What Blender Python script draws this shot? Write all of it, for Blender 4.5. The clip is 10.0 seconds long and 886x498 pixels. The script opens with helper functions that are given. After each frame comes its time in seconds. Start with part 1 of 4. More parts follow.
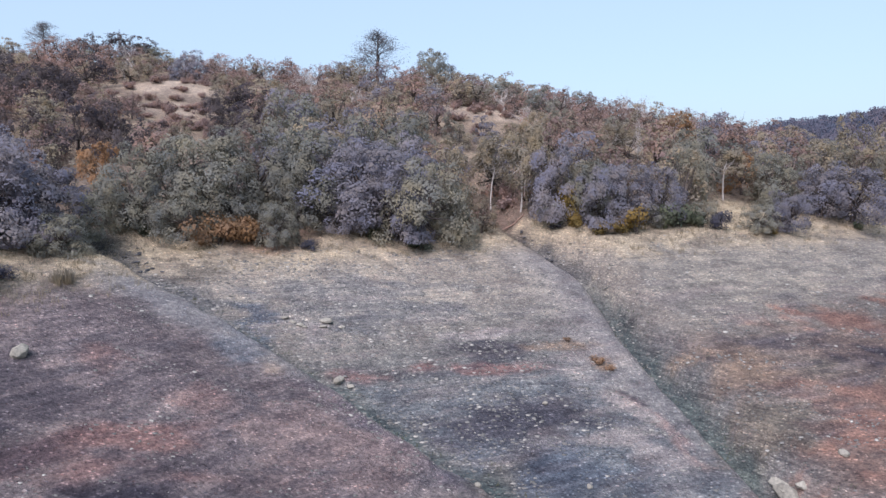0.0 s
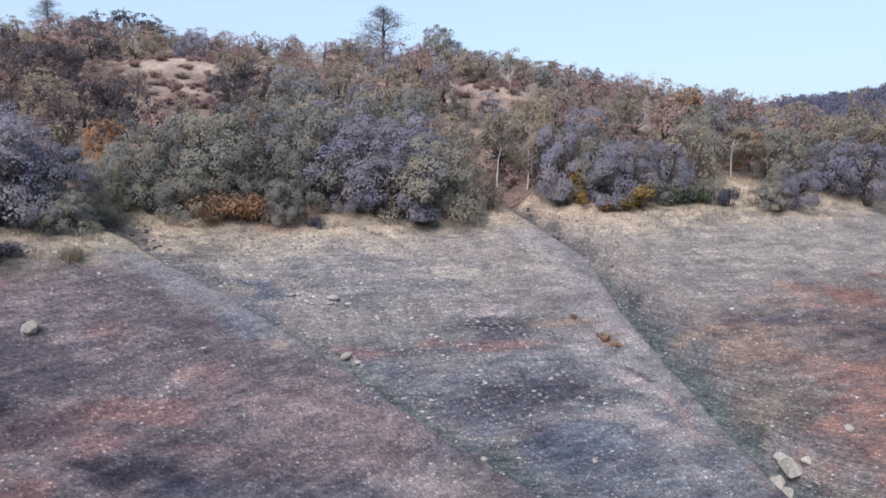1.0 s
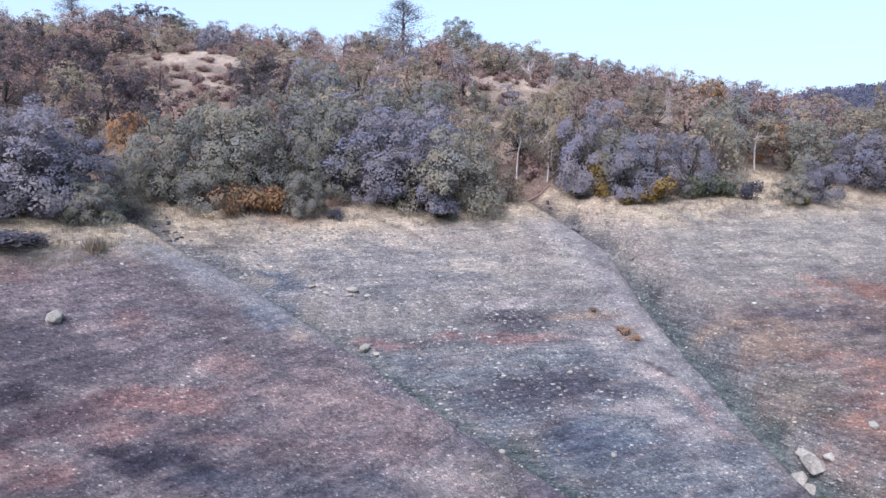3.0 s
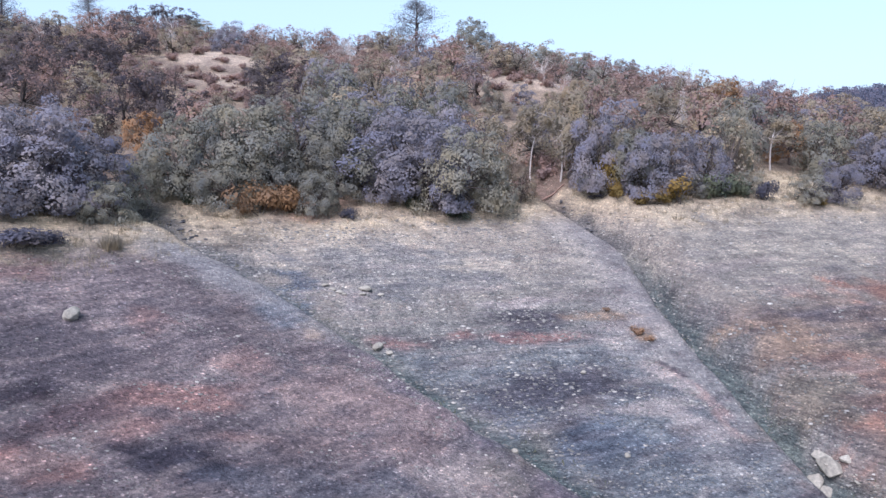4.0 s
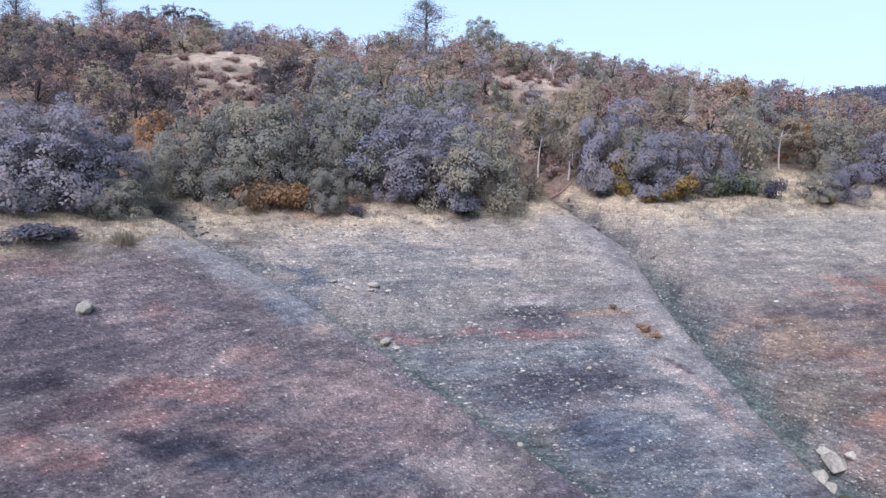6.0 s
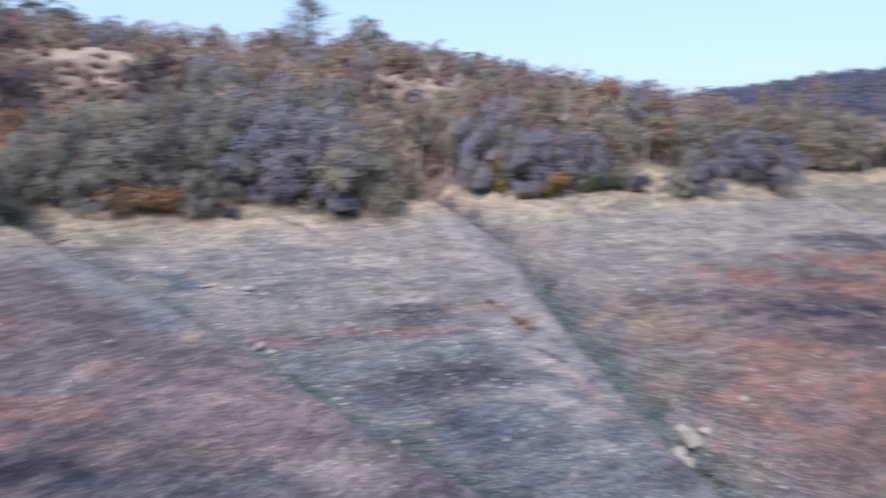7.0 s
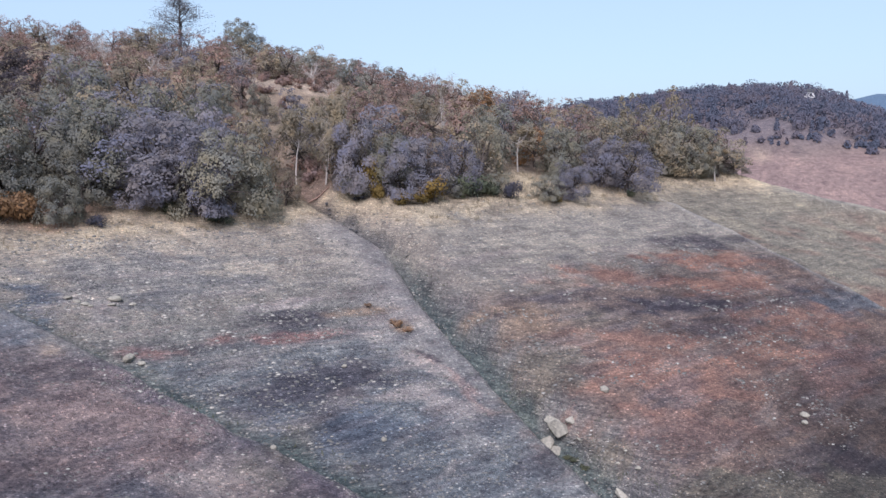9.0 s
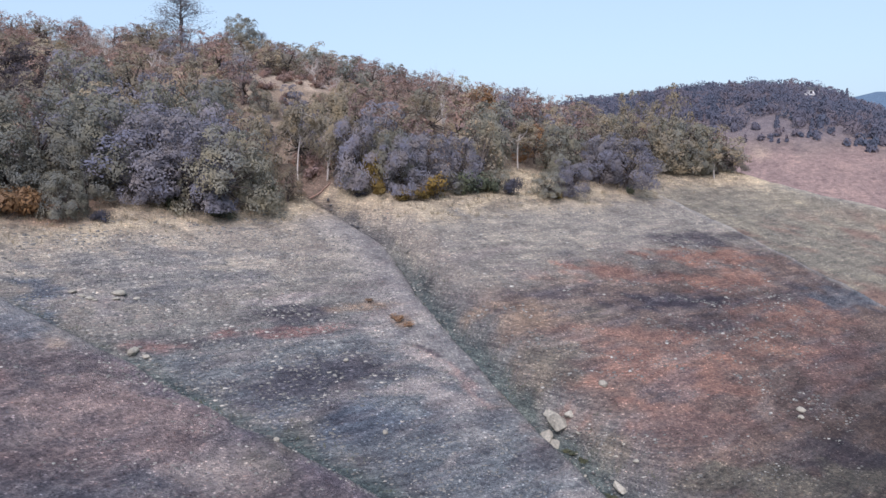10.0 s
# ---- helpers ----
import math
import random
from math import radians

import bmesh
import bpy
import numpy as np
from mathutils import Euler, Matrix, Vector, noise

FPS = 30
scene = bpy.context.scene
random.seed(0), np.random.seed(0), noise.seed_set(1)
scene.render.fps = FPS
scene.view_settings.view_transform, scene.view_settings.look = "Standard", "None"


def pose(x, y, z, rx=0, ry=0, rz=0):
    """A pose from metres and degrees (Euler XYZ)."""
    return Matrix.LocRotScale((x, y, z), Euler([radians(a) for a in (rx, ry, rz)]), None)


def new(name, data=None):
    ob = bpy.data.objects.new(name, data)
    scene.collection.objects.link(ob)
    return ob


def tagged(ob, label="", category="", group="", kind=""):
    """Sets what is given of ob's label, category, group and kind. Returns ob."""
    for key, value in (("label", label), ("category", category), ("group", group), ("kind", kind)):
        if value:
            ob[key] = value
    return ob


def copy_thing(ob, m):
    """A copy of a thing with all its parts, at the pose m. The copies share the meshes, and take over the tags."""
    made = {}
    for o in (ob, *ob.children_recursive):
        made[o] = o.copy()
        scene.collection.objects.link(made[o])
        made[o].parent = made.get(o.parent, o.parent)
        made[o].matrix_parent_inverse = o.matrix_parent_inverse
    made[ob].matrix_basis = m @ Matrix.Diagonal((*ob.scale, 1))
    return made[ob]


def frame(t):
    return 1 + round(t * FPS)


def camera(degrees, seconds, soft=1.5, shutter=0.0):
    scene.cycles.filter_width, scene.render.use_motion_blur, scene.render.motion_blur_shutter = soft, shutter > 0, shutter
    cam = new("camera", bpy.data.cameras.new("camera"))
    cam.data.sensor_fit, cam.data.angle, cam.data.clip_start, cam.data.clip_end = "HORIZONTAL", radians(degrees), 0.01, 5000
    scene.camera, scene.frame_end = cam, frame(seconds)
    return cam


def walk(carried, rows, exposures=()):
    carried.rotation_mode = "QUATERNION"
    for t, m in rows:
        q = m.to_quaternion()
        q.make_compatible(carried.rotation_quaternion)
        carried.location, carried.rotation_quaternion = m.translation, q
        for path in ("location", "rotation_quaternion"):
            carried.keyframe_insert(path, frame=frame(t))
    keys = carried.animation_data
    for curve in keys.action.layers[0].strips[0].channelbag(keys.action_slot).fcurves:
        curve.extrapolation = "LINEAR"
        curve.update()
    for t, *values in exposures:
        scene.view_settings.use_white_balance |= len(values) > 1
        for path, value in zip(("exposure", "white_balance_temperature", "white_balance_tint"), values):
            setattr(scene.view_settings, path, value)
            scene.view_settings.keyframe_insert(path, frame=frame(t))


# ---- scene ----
# seconds, place in metres, yaw, pitch and roll in degrees
cam = camera(64.0, 10.0, shutter=0.5)
ROWS = [
    (0, -0.013, 0.187, 4.972, 0.091, -6.423, -0.313),
    (0.5, -0.034, 0.155, 4.940, 0.242, -6.239, -0.391),
    (1, -0.004, 0.161, 4.893, 0.627, -8.160, -0.461),
    (1.5, 0.005, 0.173, 4.927, 0.978, -8.997, -0.469),
    (2, 0.008, 0.187, 4.909, 1.329, -8.807, -0.447),
    (2.5, 0.002, 0.203, 4.871, 1.718, -8.725, -0.437),
    (4, -0.048, 0.194, 4.774, 3.204, -8.653, -0.407),
    (4.5, -0.082, 0.164, 4.707, 3.625, -8.819, -0.361),
    (5, -0.094, 0.014, 4.624, 3.845, -8.604, -0.321),
    (5.2, -0.094, -0.026, 4.624, 3.874, -8.604, -0.321),
    (6.3, 0.169, -0.280, 4.660, 4.010, -8.701, -0.394),
    (6.5, 0.234, -0.353, 4.669, 0.549, -8.927, -0.563),
    (6.7, 0.534, -0.324, 4.665, -0.989, -8.896, -0.632),
    (6.9, 0.959, -0.284, 4.660, -3.172, -8.852, -0.729),
    (7, 1.200, -0.260, 4.657, -4.412, -8.827, -0.785),
    (7.1, 1.538, -0.218, 4.697, -10.340, -8.592, -0.920),
    (7.2, 1.673, -0.201, 4.713, -12.713, -8.498, -0.974),
    (7.3, 1.679, -0.200, 4.714, -12.825, -8.494, -0.976),
    (7.5, 1.692, -0.198, 4.716, -13.040, -8.485, -0.981),
    (8, 1.649, -0.514, 4.724, -13.640, -8.413, -0.701),
    (8.5, 1.526, -0.805, 4.693, -13.862, -8.614, -0.429),
    (9, 1.415, -1.152, 4.651, -13.975, -8.340, -0.228),
    (9.5, 1.306, -1.488, 4.637, -14.023, -8.443, -0.153),
    (10, 1.257, -1.519, 4.661, -14.002, -8.618, -0.053),
]
walk(cam, [(t, pose(x, y, z, 90 + pitch, 0, yaw) @ pose(0, 0, 0, 0, 0, roll)) for t, x, y, z, yaw, pitch, roll in ROWS],
     exposures=[(0.0, 0.69, 5740, 19), (1.0, 0.73, 5720, 19), (1.5, 0.94, 5620, 21), (2.5, 0.99, 5470, 21), (4.0, 0.96, 5470, 21), (5.0, 0.93, 5470, 20), (6.5, 0.88, 5500, 20), (7.5, 0.7, 5580, 20), (10.0, 0.62, 5760, 18)])

# ---- light ----
world = bpy.data.worlds.new("overcast_sky")
scene.world = world
world.use_nodes = True
wn, wl = world.node_tree.nodes, world.node_tree.links
wn.clear()
sky = wn.new("ShaderNodeTexSky")
sky.sky_type, sky.sun_disc = "NISHITA", False
sky.sun_elevation, sky.sun_rotation = radians(38), radians(205)
sky.air_density, sky.dust_density, sky.ozone_density = 0.9, 2.0, 1.0
back = wn.new("ShaderNodeBackground")
back.inputs["Strength"].default_value = 0.108
w_out = wn.new("ShaderNodeOutputWorld")
veil = wn.new("ShaderNodeMix")
veil.data_type = "RGBA"
veil.inputs[0].default_value, veil.inputs[7].default_value = 0.68, (3.95, 4.95, 5.25, 1)
wl.new(sky.outputs[0], veil.inputs[6])
wl.new(veil.outputs[2], back.inputs[0])
wl.new(back.outputs[0], w_out.inputs[0])

sun = new("sun", bpy.data.lights.new("sun", "SUN"))
sun.data.energy, sun.data.angle, sun.data.color = 2.7, radians(35), (1.0, 0.9, 0.83)
sun.rotation_euler = (radians(40), 0, radians(-25))

# -- terrain --
# The bare drawdown slope is four tilted facets with eroded gullies between them; the old waterline lies at z = 0.
GULLY_A = [(-34, 56), (-24, 45), (-19.5, 39.6), (-14.5, 37.2), (-11.1, 35.8), (-7.8, 33.8), (-4.9, 31.9), (-0.7, 29.1), (2.1, 27.5), (4.3, 26.1), (10, 21.8), (22, 12)]
GULLY_B = [(-4, 84), (2.9, 64), (3.7, 57.5), (4.6, 54.8), (6.6, 52.3), (9.3, 49.1), (10.1, 45.4), (10.5, 41.9), (11.7, 37.7), (12.9, 34), (14.1, 30.5), (15.7, 26.8), (19, 19), (27, 5)]
GULLY_C = [(30, 92), (35.4, 67), (39.0, 62.8), (43.6, 55.4), (46.9, 49.1), (49.5, 43.9), (55.5, 32), (66, 12)]
GULLY_D = [(56, 102), (60, 84), (63.5, 78), (70.6, 75.6), (79.4, 74.8), (95, 70.5), (120, 59)]


def value_noise(x, y, seed=0):
    """Smooth noise from -1 to 1 with cells one unit wide."""
    x, y = np.asarray(x, float), np.asarray(y, float)
    xi, yi = np.floor(x), np.floor(y)
    fx, fy = x - xi, y - yi
    fx, fy = fx * fx * (3 - 2 * fx), fy * fy * (3 - 2 * fy)

    def corner(a, b):
        s = np.sin(a * 127.1 + b * 311.7 + seed * 74.7) * 43758.5453
        return (s - np.floor(s)) * 2 - 1
    low = corner(xi, yi) * (1 - fx) + corner(xi + 1, yi) * fx
    top = corner(xi, yi + 1) * (1 - fx) + corner(xi + 1, yi + 1) * fx
    return low * (1 - fy) + top * fy


def layered(x, y, seed=0, octaves=3):
    out, amp, total = 0.0, 1.0, 0.0
    for k in range(octaves):
        out = out + amp * value_noise(x * 2**k, y * 2**k, seed + k)
        total, amp = total + amp, amp * 0.5
    return out / total


def step_between(a, b, v):
    w = np.clip((v - a) / (b - a), 0, 1)
    return w * w * (3 - 2 * w)


def side_of(line, x, y):
    """Distance to a line in plan; positive on its right-hand side as it runs downhill."""
    best, sign = np.full(np.shape(x), 1e9), np.ones(np.shape(x))
    for (ax, ay), (bx, by) in zip(line, line[1:]):
        dx, dy = bx - ax, by - ay
        k = np.clip(((x - ax) * dx + (y - ay) * dy) / (dx * dx + dy * dy), 0, 1)
        far = np.hypot(x - ax - k * dx, y - ay - k * dy)
        turn = np.where((x - ax) * dy - (y - ay) * dx < 0, 1.0, -1.0)
        sign = np.where(far < best, turn, sign)
        best = np.minimum(best, far)
    return best * sign


def ground_height(x, y, fine=True):
    x, y = np.asarray(x, float), np.asarray(y, float)
    a, b, c, d = (side_of(line, x, y) for line in (GULLY_A, GULLY_B, GULLY_C, GULLY_D))
    a = a + 0.25
    slope = -0.159 * x + 0.344 * y
    left = -4.6 - 0.3 * (x + 11.8) + 0.2 * (y - 23.8)
    left = left + (slope - 16.2 - left) * step_between(40, 62, y)
    middle, right, spur, outer = slope - 17.8, slope - 15.65, slope - 18.3, slope - 19.8 - 0.22 * np.clip(d, 0, None)
    z = left + (middle - left) * step_between(-0.1, 1.3, a)
    z = z + (right - z) * step_between(0.1, 3.2, b)
    z = z + (spur - z) * step_between(-0.2, 3.4, c)
    z = z + (outer - z) * step_between(-0.4, 4.0, d)
    below = step_between(3.0, -1.0, z)
    z = z - below * (0.5 * np.exp(-((a - 0.9) / 0.7) ** 2) + 0.85 * np.exp(-((b - 0.6) / 0.55) ** 2))
    z = z - below * (0.5 * np.exp(-((c - 2.6) / 1.6) ** 2))
    # the worn crest of the outer spur
    z = z + 1.5 * np.exp(-((d + 0.5) / 3.5) ** 2) * step_between(66, 74, y + 0.2 * x)
    z = np.where(z > 0, 0.67 * z, z)
    # the ridge, and the fall of the hill behind it and towards the cove
    ridge = 138 + 10 * value_noise(x / 45, x * 0 + 2.3, 5)
    z = z - 0.45 * np.logaddexp(0, (y - ridge) / 8) * 8
    z = z - 0.33 * np.logaddexp(0, (x - 90 - 0.3 * (y - 72)) / 5) * 5
    z = z + 0.9 * layered(x / 19, y / 19, 3) * step_between(2, 14, z) * 1.5
    # bare ribs that stand out of the wooded slope
    z = z + 1.6 * np.exp(-((x + 38) / 11) ** 2 - ((y - 103) / 9) ** 2) + 1.3 * np.exp(-((x - 5) / 9) ** 2 - ((y - 98) / 8) ** 2)
    z = np.maximum(z, -25 + 0.5 * layered(x / 30, y / 30, 9))
    # the hill across the cove, with its own bare band below the waterline
    q, p = 0.643 * x + 0.766 * y, 0.766 * x - 0.643 * y
    cap = 33 * np.exp(-((p + 22) / np.where(p < -22, 165, 125)) ** 2) * np.exp(-(np.clip(p - 5, 0, None) / 50) ** 2) + 3 * layered(p / 45, q / 60, 12) + 6
    shore = 330 + 14 * layered(p / 60, p * 0, 14)
    rise = 0.3 * (q - shore)
    far = np.where(rise > 0, cap * (1 - np.exp(-np.clip(rise, 0, None) / 22)), rise * 1.5)
    far = far - 0.22 * np.logaddexp(0, (q - 520) / 20) * 20
    far = np.clip(far, -25, None)
    z = np.maximum(z, np.where(q > 180, far, -99))
    # low mountains on the horizon; the soil map paints them blue with haze
    out = np.hypot(x, y)
    z = z + step_between(900, 2200, out) * (112 + 30 * layered(x / 420, y / 420, 21) + 44 * step_between(0.7, 0.8, np.arctan2(x, y)) * step_between(1.7, 1.3, np.arctan2(x, y)))
    if fine:
        near = step_between(110, 60, out)
        z = z + near * 0.09 * value_noise(x / 3.5, z / 0.42, 29) * step_between(0.6, -0.6, z)
        z = z + near * (0.16 * layered(x / 3.1, y / 2.2, 31) + 0.05 * layered(x / 0.8, y / 0.7, 37))
        rill = np.abs(value_noise((x + 0.45 * y) / 2.6 + 0.5 * value_noise(x / 5, y / 5, 41), y / 14, 43))
        z = z - near * 0.10 * np.clip(1 - rill * 5, 0, 1) * step_between(0.5, -1.5, z)
    return z
# -- end terrain --

# ---- materials ----
def node_material(name, rough=0.9):
    m = bpy.data.materials.new(name)
    m.use_nodes = True
    n = m.node_tree.nodes
    shader = n["Principled BSDF"]
    shader.inputs["Roughness"].default_value = rough
    shader.inputs["Specular IOR Level"].default_value = 0.2
    return m, n, m.node_tree.links, shader


def ramp_node(n, stops):
    ramp = n.new("ShaderNodeValToRGB")
    while len(ramp.color_ramp.elements) < len(stops):
        ramp.color_ramp.elements.new(0.5)
    for e, (at, colour) in zip(ramp.color_ramp.elements, stops):
        e.position, e.color = at, (*colour, 1)
    return ramp


def mixed(n, l, kind, factor, a, b):
    mix = n.new("ShaderNodeMix")
    mix.data_type, mix.blend_type = "RGBA", kind
    for socket, value in ((mix.inputs[0], factor), (mix.inputs[6], a), (mix.inputs[7], b)):
        if isinstance(value, bpy.types.NodeSocket):
            l.new(value, socket)
        else:
            socket.default_value = value
    return mix.outputs[2]


def noise_node(n, l, scale, detail=4.0, rough=0.6, vector=None):
    t = n.new("ShaderNodeTexNoise")
    t.inputs["Scale"].default_value, t.inputs["Detail"].default_value, t.inputs["Roughness"].default_value = scale, detail, rough
    if vector is not None:
        l.new(vector, t.inputs["Vector"])
    return t.outputs["Fac"]


def soil_material():
    """Earth tones from the soil map, broken up by grit, pebbles and damp blotches."""
    m, n, l, shader = node_material("stony_soil", 0.95)
    tone = n.new("ShaderNodeAttribute")
    tone.attribute_name = "soil"
    place = n.new("ShaderNodeTexCoord").outputs["Object"]
    coarse_base = tone.outputs["Alpha"]
    blotch = ramp_node(n, [(0.3, (0.62, 0.6, 0.62)), (0.5, (0.98, 0.98, 0.98)), (0.7, (1.32, 1.28, 1.2))])
    l.new(noise_node(n, l, 0.55, 6, 0.65, place), blotch.inputs[0])
    drawn = n.new("ShaderNodeMapping")
    drawn.inputs["Scale"].default_value = (0.62, 1.0, 1.8)
    l.new(place, drawn.inputs["Vector"])
    # crooked outlines: the stones' pattern is pushed about by a finer noise
    shove = n.new("ShaderNodeTexNoise")
    shove.inputs["Scale"].default_value, shove.inputs["Detail"].default_value = 7.0, 3.0
    l.new(drawn.outputs["Vector"], shove.inputs["Vector"])
    pushed = n.new("ShaderNodeVectorMath")
    pushed.operation = "MULTIPLY_ADD"
    l.new(shove.outputs["Color"], pushed.inputs[0])
    pushed.inputs[1].default_value = (0.14, 0.14, 0.14)
    l.new(drawn.outputs["Vector"], pushed.inputs[2])
    flat = pushed.outputs[0]
    grit = ramp_node(n, [(0.32, (0.3, 0.3, 0.33)), (0.48, (0.9, 0.9, 0.9)), (0.68, (2.1, 2.03, 1.9))])
    l.new(noise_node(n, l, 5.5, 7, 0.88, flat), grit.inputs[0])
    pebble = n.new("ShaderNodeTexVoronoi")
    pebble.inputs["Scale"].default_value = 7.0
    l.new(flat, pebble.inputs["Vector"])
    spot = ramp_node(n, [(0.0, (1, 1, 1)), (0.22, (1, 1, 1)), (0.32, (0, 0, 0))])
    l.new(pebble.outputs["Distance"], spot.inputs[0])
    tint = ramp_node(n, [(0.0, (0.4, 0.4, 0.43)), (0.4, (0.82, 0.82, 0.82)), (0.75, (1.3, 1.28, 1.25)), (1.0, (2.5, 2.42, 2.3))])
    split = n.new("ShaderNodeSeparateColor")
    l.new(pebble.outputs["Color"], split.inputs[0])
    l.new(split.outputs[0], tint.inputs[0])
    broad = ramp_node(n, [(0.3, (0.72, 0.71, 0.74)), (0.5, (1, 1, 1)), (0.7, (1.25, 1.22, 1.16))])
    l.new(noise_node(n, l, 0.09, 7, 0.7, place), broad.inputs[0])
    c = mixed(n, l, "MULTIPLY", 1.0, tone.outputs["Color"], blotch.outputs[0])
    c = mixed(n, l, "MULTIPLY", 0.8, c, broad.outputs[0])
    # old waterlines: thin level streaks of paler and darker silt
    level = n.new("ShaderNodeMapping")
    level.inputs["Scale"].default_value = (0.3, 0.6, 6.0)
    l.new(place, level.inputs["Vector"])
    lines = ramp_node(n, [(0.33, (0.5, 0.49, 0.53)), (0.5, (0.97, 0.97, 0.97)), (0.66, (1.6, 1.53, 1.44))])
    l.new(noise_node(n, l, 1.0, 6, 0.72, level.outputs["Vector"]), lines.inputs[0])
    c = mixed(n, l, "MULTIPLY", coarse_base, c, lines.outputs[0])
    coarse = n.new("ShaderNodeMath")
    coarse.operation = "MULTIPLY_ADD"
    l.new(tone.outputs["Alpha"], coarse.inputs[0])
    coarse.inputs[1].default_value, coarse.inputs[2].default_value = 0.6, 0.5
    coarse.use_clamp = True
    c = mixed(n, l, "MULTIPLY", coarse.outputs[0], c, grit.outputs[0])
    stony = n.new("ShaderNodeMath")
    stony.operation = "MULTIPLY"
    drift = ramp_node(n, [(0.35, (0.4, 0.4, 0.4)), (0.55, (1, 1, 1))])
    l.new(noise_node(n, l, 0.8, 4, 0.6, flat), drift.inputs[0])
    gathered = n.new("ShaderNodeMath")
    gathered.operation = "MULTIPLY"
    l.new(drift.outputs[0], gathered.inputs[0])
    l.new(tone.outputs["Alpha"], gathered.inputs[1])
    l.new(spot.outputs[0], stony.inputs[0])
    l.new(gathered.outputs[0], stony.inputs[1])
    c = mixed(n, l, "MULTIPLY", stony.outputs[0], c, tint.outputs[0])
    hue = ramp_node(n, [(0.0, (1.16, 0.95, 0.88)), (0.5, (1, 1, 1)), (1.0, (0.9, 1.01, 1.12))])
    l.new(split.outputs[1], hue.inputs[0])
    c = mixed(n, l, "MULTIPLY", spot.outputs[0], c, hue.outputs[0])
    # chips of pale stone and dark pits a hand wide
    chip = n.new("ShaderNodeTexVoronoi")
    chip.inputs["Scale"].default_value = 9.0
    l.new(flat, chip.inputs["Vector"])
    one = n.new("ShaderNodeSeparateColor")
    l.new(chip.outputs["Color"], one.inputs[0])
    shade = ramp_node(n, [(0.0, (0.5, 0.5, 0.52)), (0.3, (0.92, 0.92, 0.92)), (0.8, (1, 1, 1)), (0.87, (1.6, 1.56, 1.5)), (1.0, (2.6, 2.55, 2.4))])
    l.new(one.outputs[1], shade.inputs[0])
    inside = ramp_node(n, [(0.0, (1, 1, 1)), (0.34, (1, 1, 1)), (0.44, (0, 0, 0))])
    l.new(chip.outputs["Distance"], inside.inputs[0])
    strewn_chips = n.new("ShaderNodeMath")
    strewn_chips.operation = "MULTIPLY"
    l.new(inside.outputs[0], strewn_chips.inputs[0])
    l.new(coarse.outputs[0], strewn_chips.inputs[1])
    c = mixed(n, l, "MULTIPLY", strewn_chips.outputs[0], c, shade.outputs[0])
    l.new(c, shader.inputs["Base Color"])
    bump = n.new("ShaderNodeBump")
    bump.inputs["Strength"].default_value, bump.inputs["Distance"].default_value = 1.0, 0.2
    l.new(noise_node(n, l, 6.0, 6, 0.75, place), bump.inputs["Height"])
    l.new(bump.outputs[0], shader.inputs["Normal"])
    return m


def leaf_material(name, dark, mid, light, spread=0.24):
    """Leaf colour varies from leaf to leaf and from plant to plant."""
    m, n, l, shader = node_material(name, 0.75)
    geo, info = n.new("ShaderNodeNewGeometry"), n.new("ShaderNodeObjectInfo")
    dark, light = (tuple(0.2 * v + 0.8 * w for v, w in zip(side, mid)) for side in (dark, light))
    ramp = ramp_node(n, [(0.0, dark), (0.5, mid), (1.0, light)])
    l.new(geo.outputs["Random Per Island"], ramp.inputs[0])
    plant = ramp_node(n, [(0.0, (1 - spread, 1 - spread, 1 - spread * 0.8)), (0.5, (1, 1, 1)), (1.0, (1 + spread, 1 + spread * 0.8, 1 + spread * 0.7))])
    l.new(info.outputs["Random"], plant.inputs[0])
    c = mixed(n, l, "MULTIPLY", 1.0, ramp.outputs[0], plant.outputs[0])
    # boughs of one crown differ: some greyer and cooler, some brown and sparse
    bough = n.new("ShaderNodeTexCoord").outputs["Object"]
    tinge = ramp_node(n, [(0.36, (0.86, 0.93, 1.08)), (0.5, (1, 1, 1)), (0.64, (1.1, 1.03, 0.88))])
    l.new(noise_node(n, l, 0.55, 3, 0.6, bough), tinge.inputs[0])
    c = mixed(n, l, "MULTIPLY", 0.9, c, tinge.outputs[0])
    l.new(c, shader.inputs["Base Color"])
    thin, both = n.new("ShaderNodeBsdfTranslucent"), n.new("ShaderNodeMixShader")
    l.new(c, thin.inputs[0])
    both.inputs[0].default_value = 0.42
    l.new(shader.outputs[0], both.inputs[1])
    l.new(thin.outputs[0], both.inputs[2])
    l.new(both.outputs[0], n["Material Output"].inputs[0])
    return m


def bark_material(name, dark, light, scale=6.0):
    m, n, l, shader = node_material(name, 0.9)
    place = n.new("ShaderNodeTexCoord").outputs["Object"]
    ramp = ramp_node(n, [(0.3, dark), (0.7, light)])
    l.new(noise_node(n, l, scale, 5, 0.7, place), ramp.inputs[0])
    l.new(ramp.outputs[0], shader.inputs["Base Color"])
    bump = n.new("ShaderNodeBump")
    bump.inputs["Strength"].default_value, bump.inputs["Distance"].default_value = 0.6, 0.03
    l.new(noise_node(n, l, scale * 4, 4, 0.7, place), bump.inputs["Height"])
    l.new(bump.outputs[0], shader.inputs["Normal"])
    return m


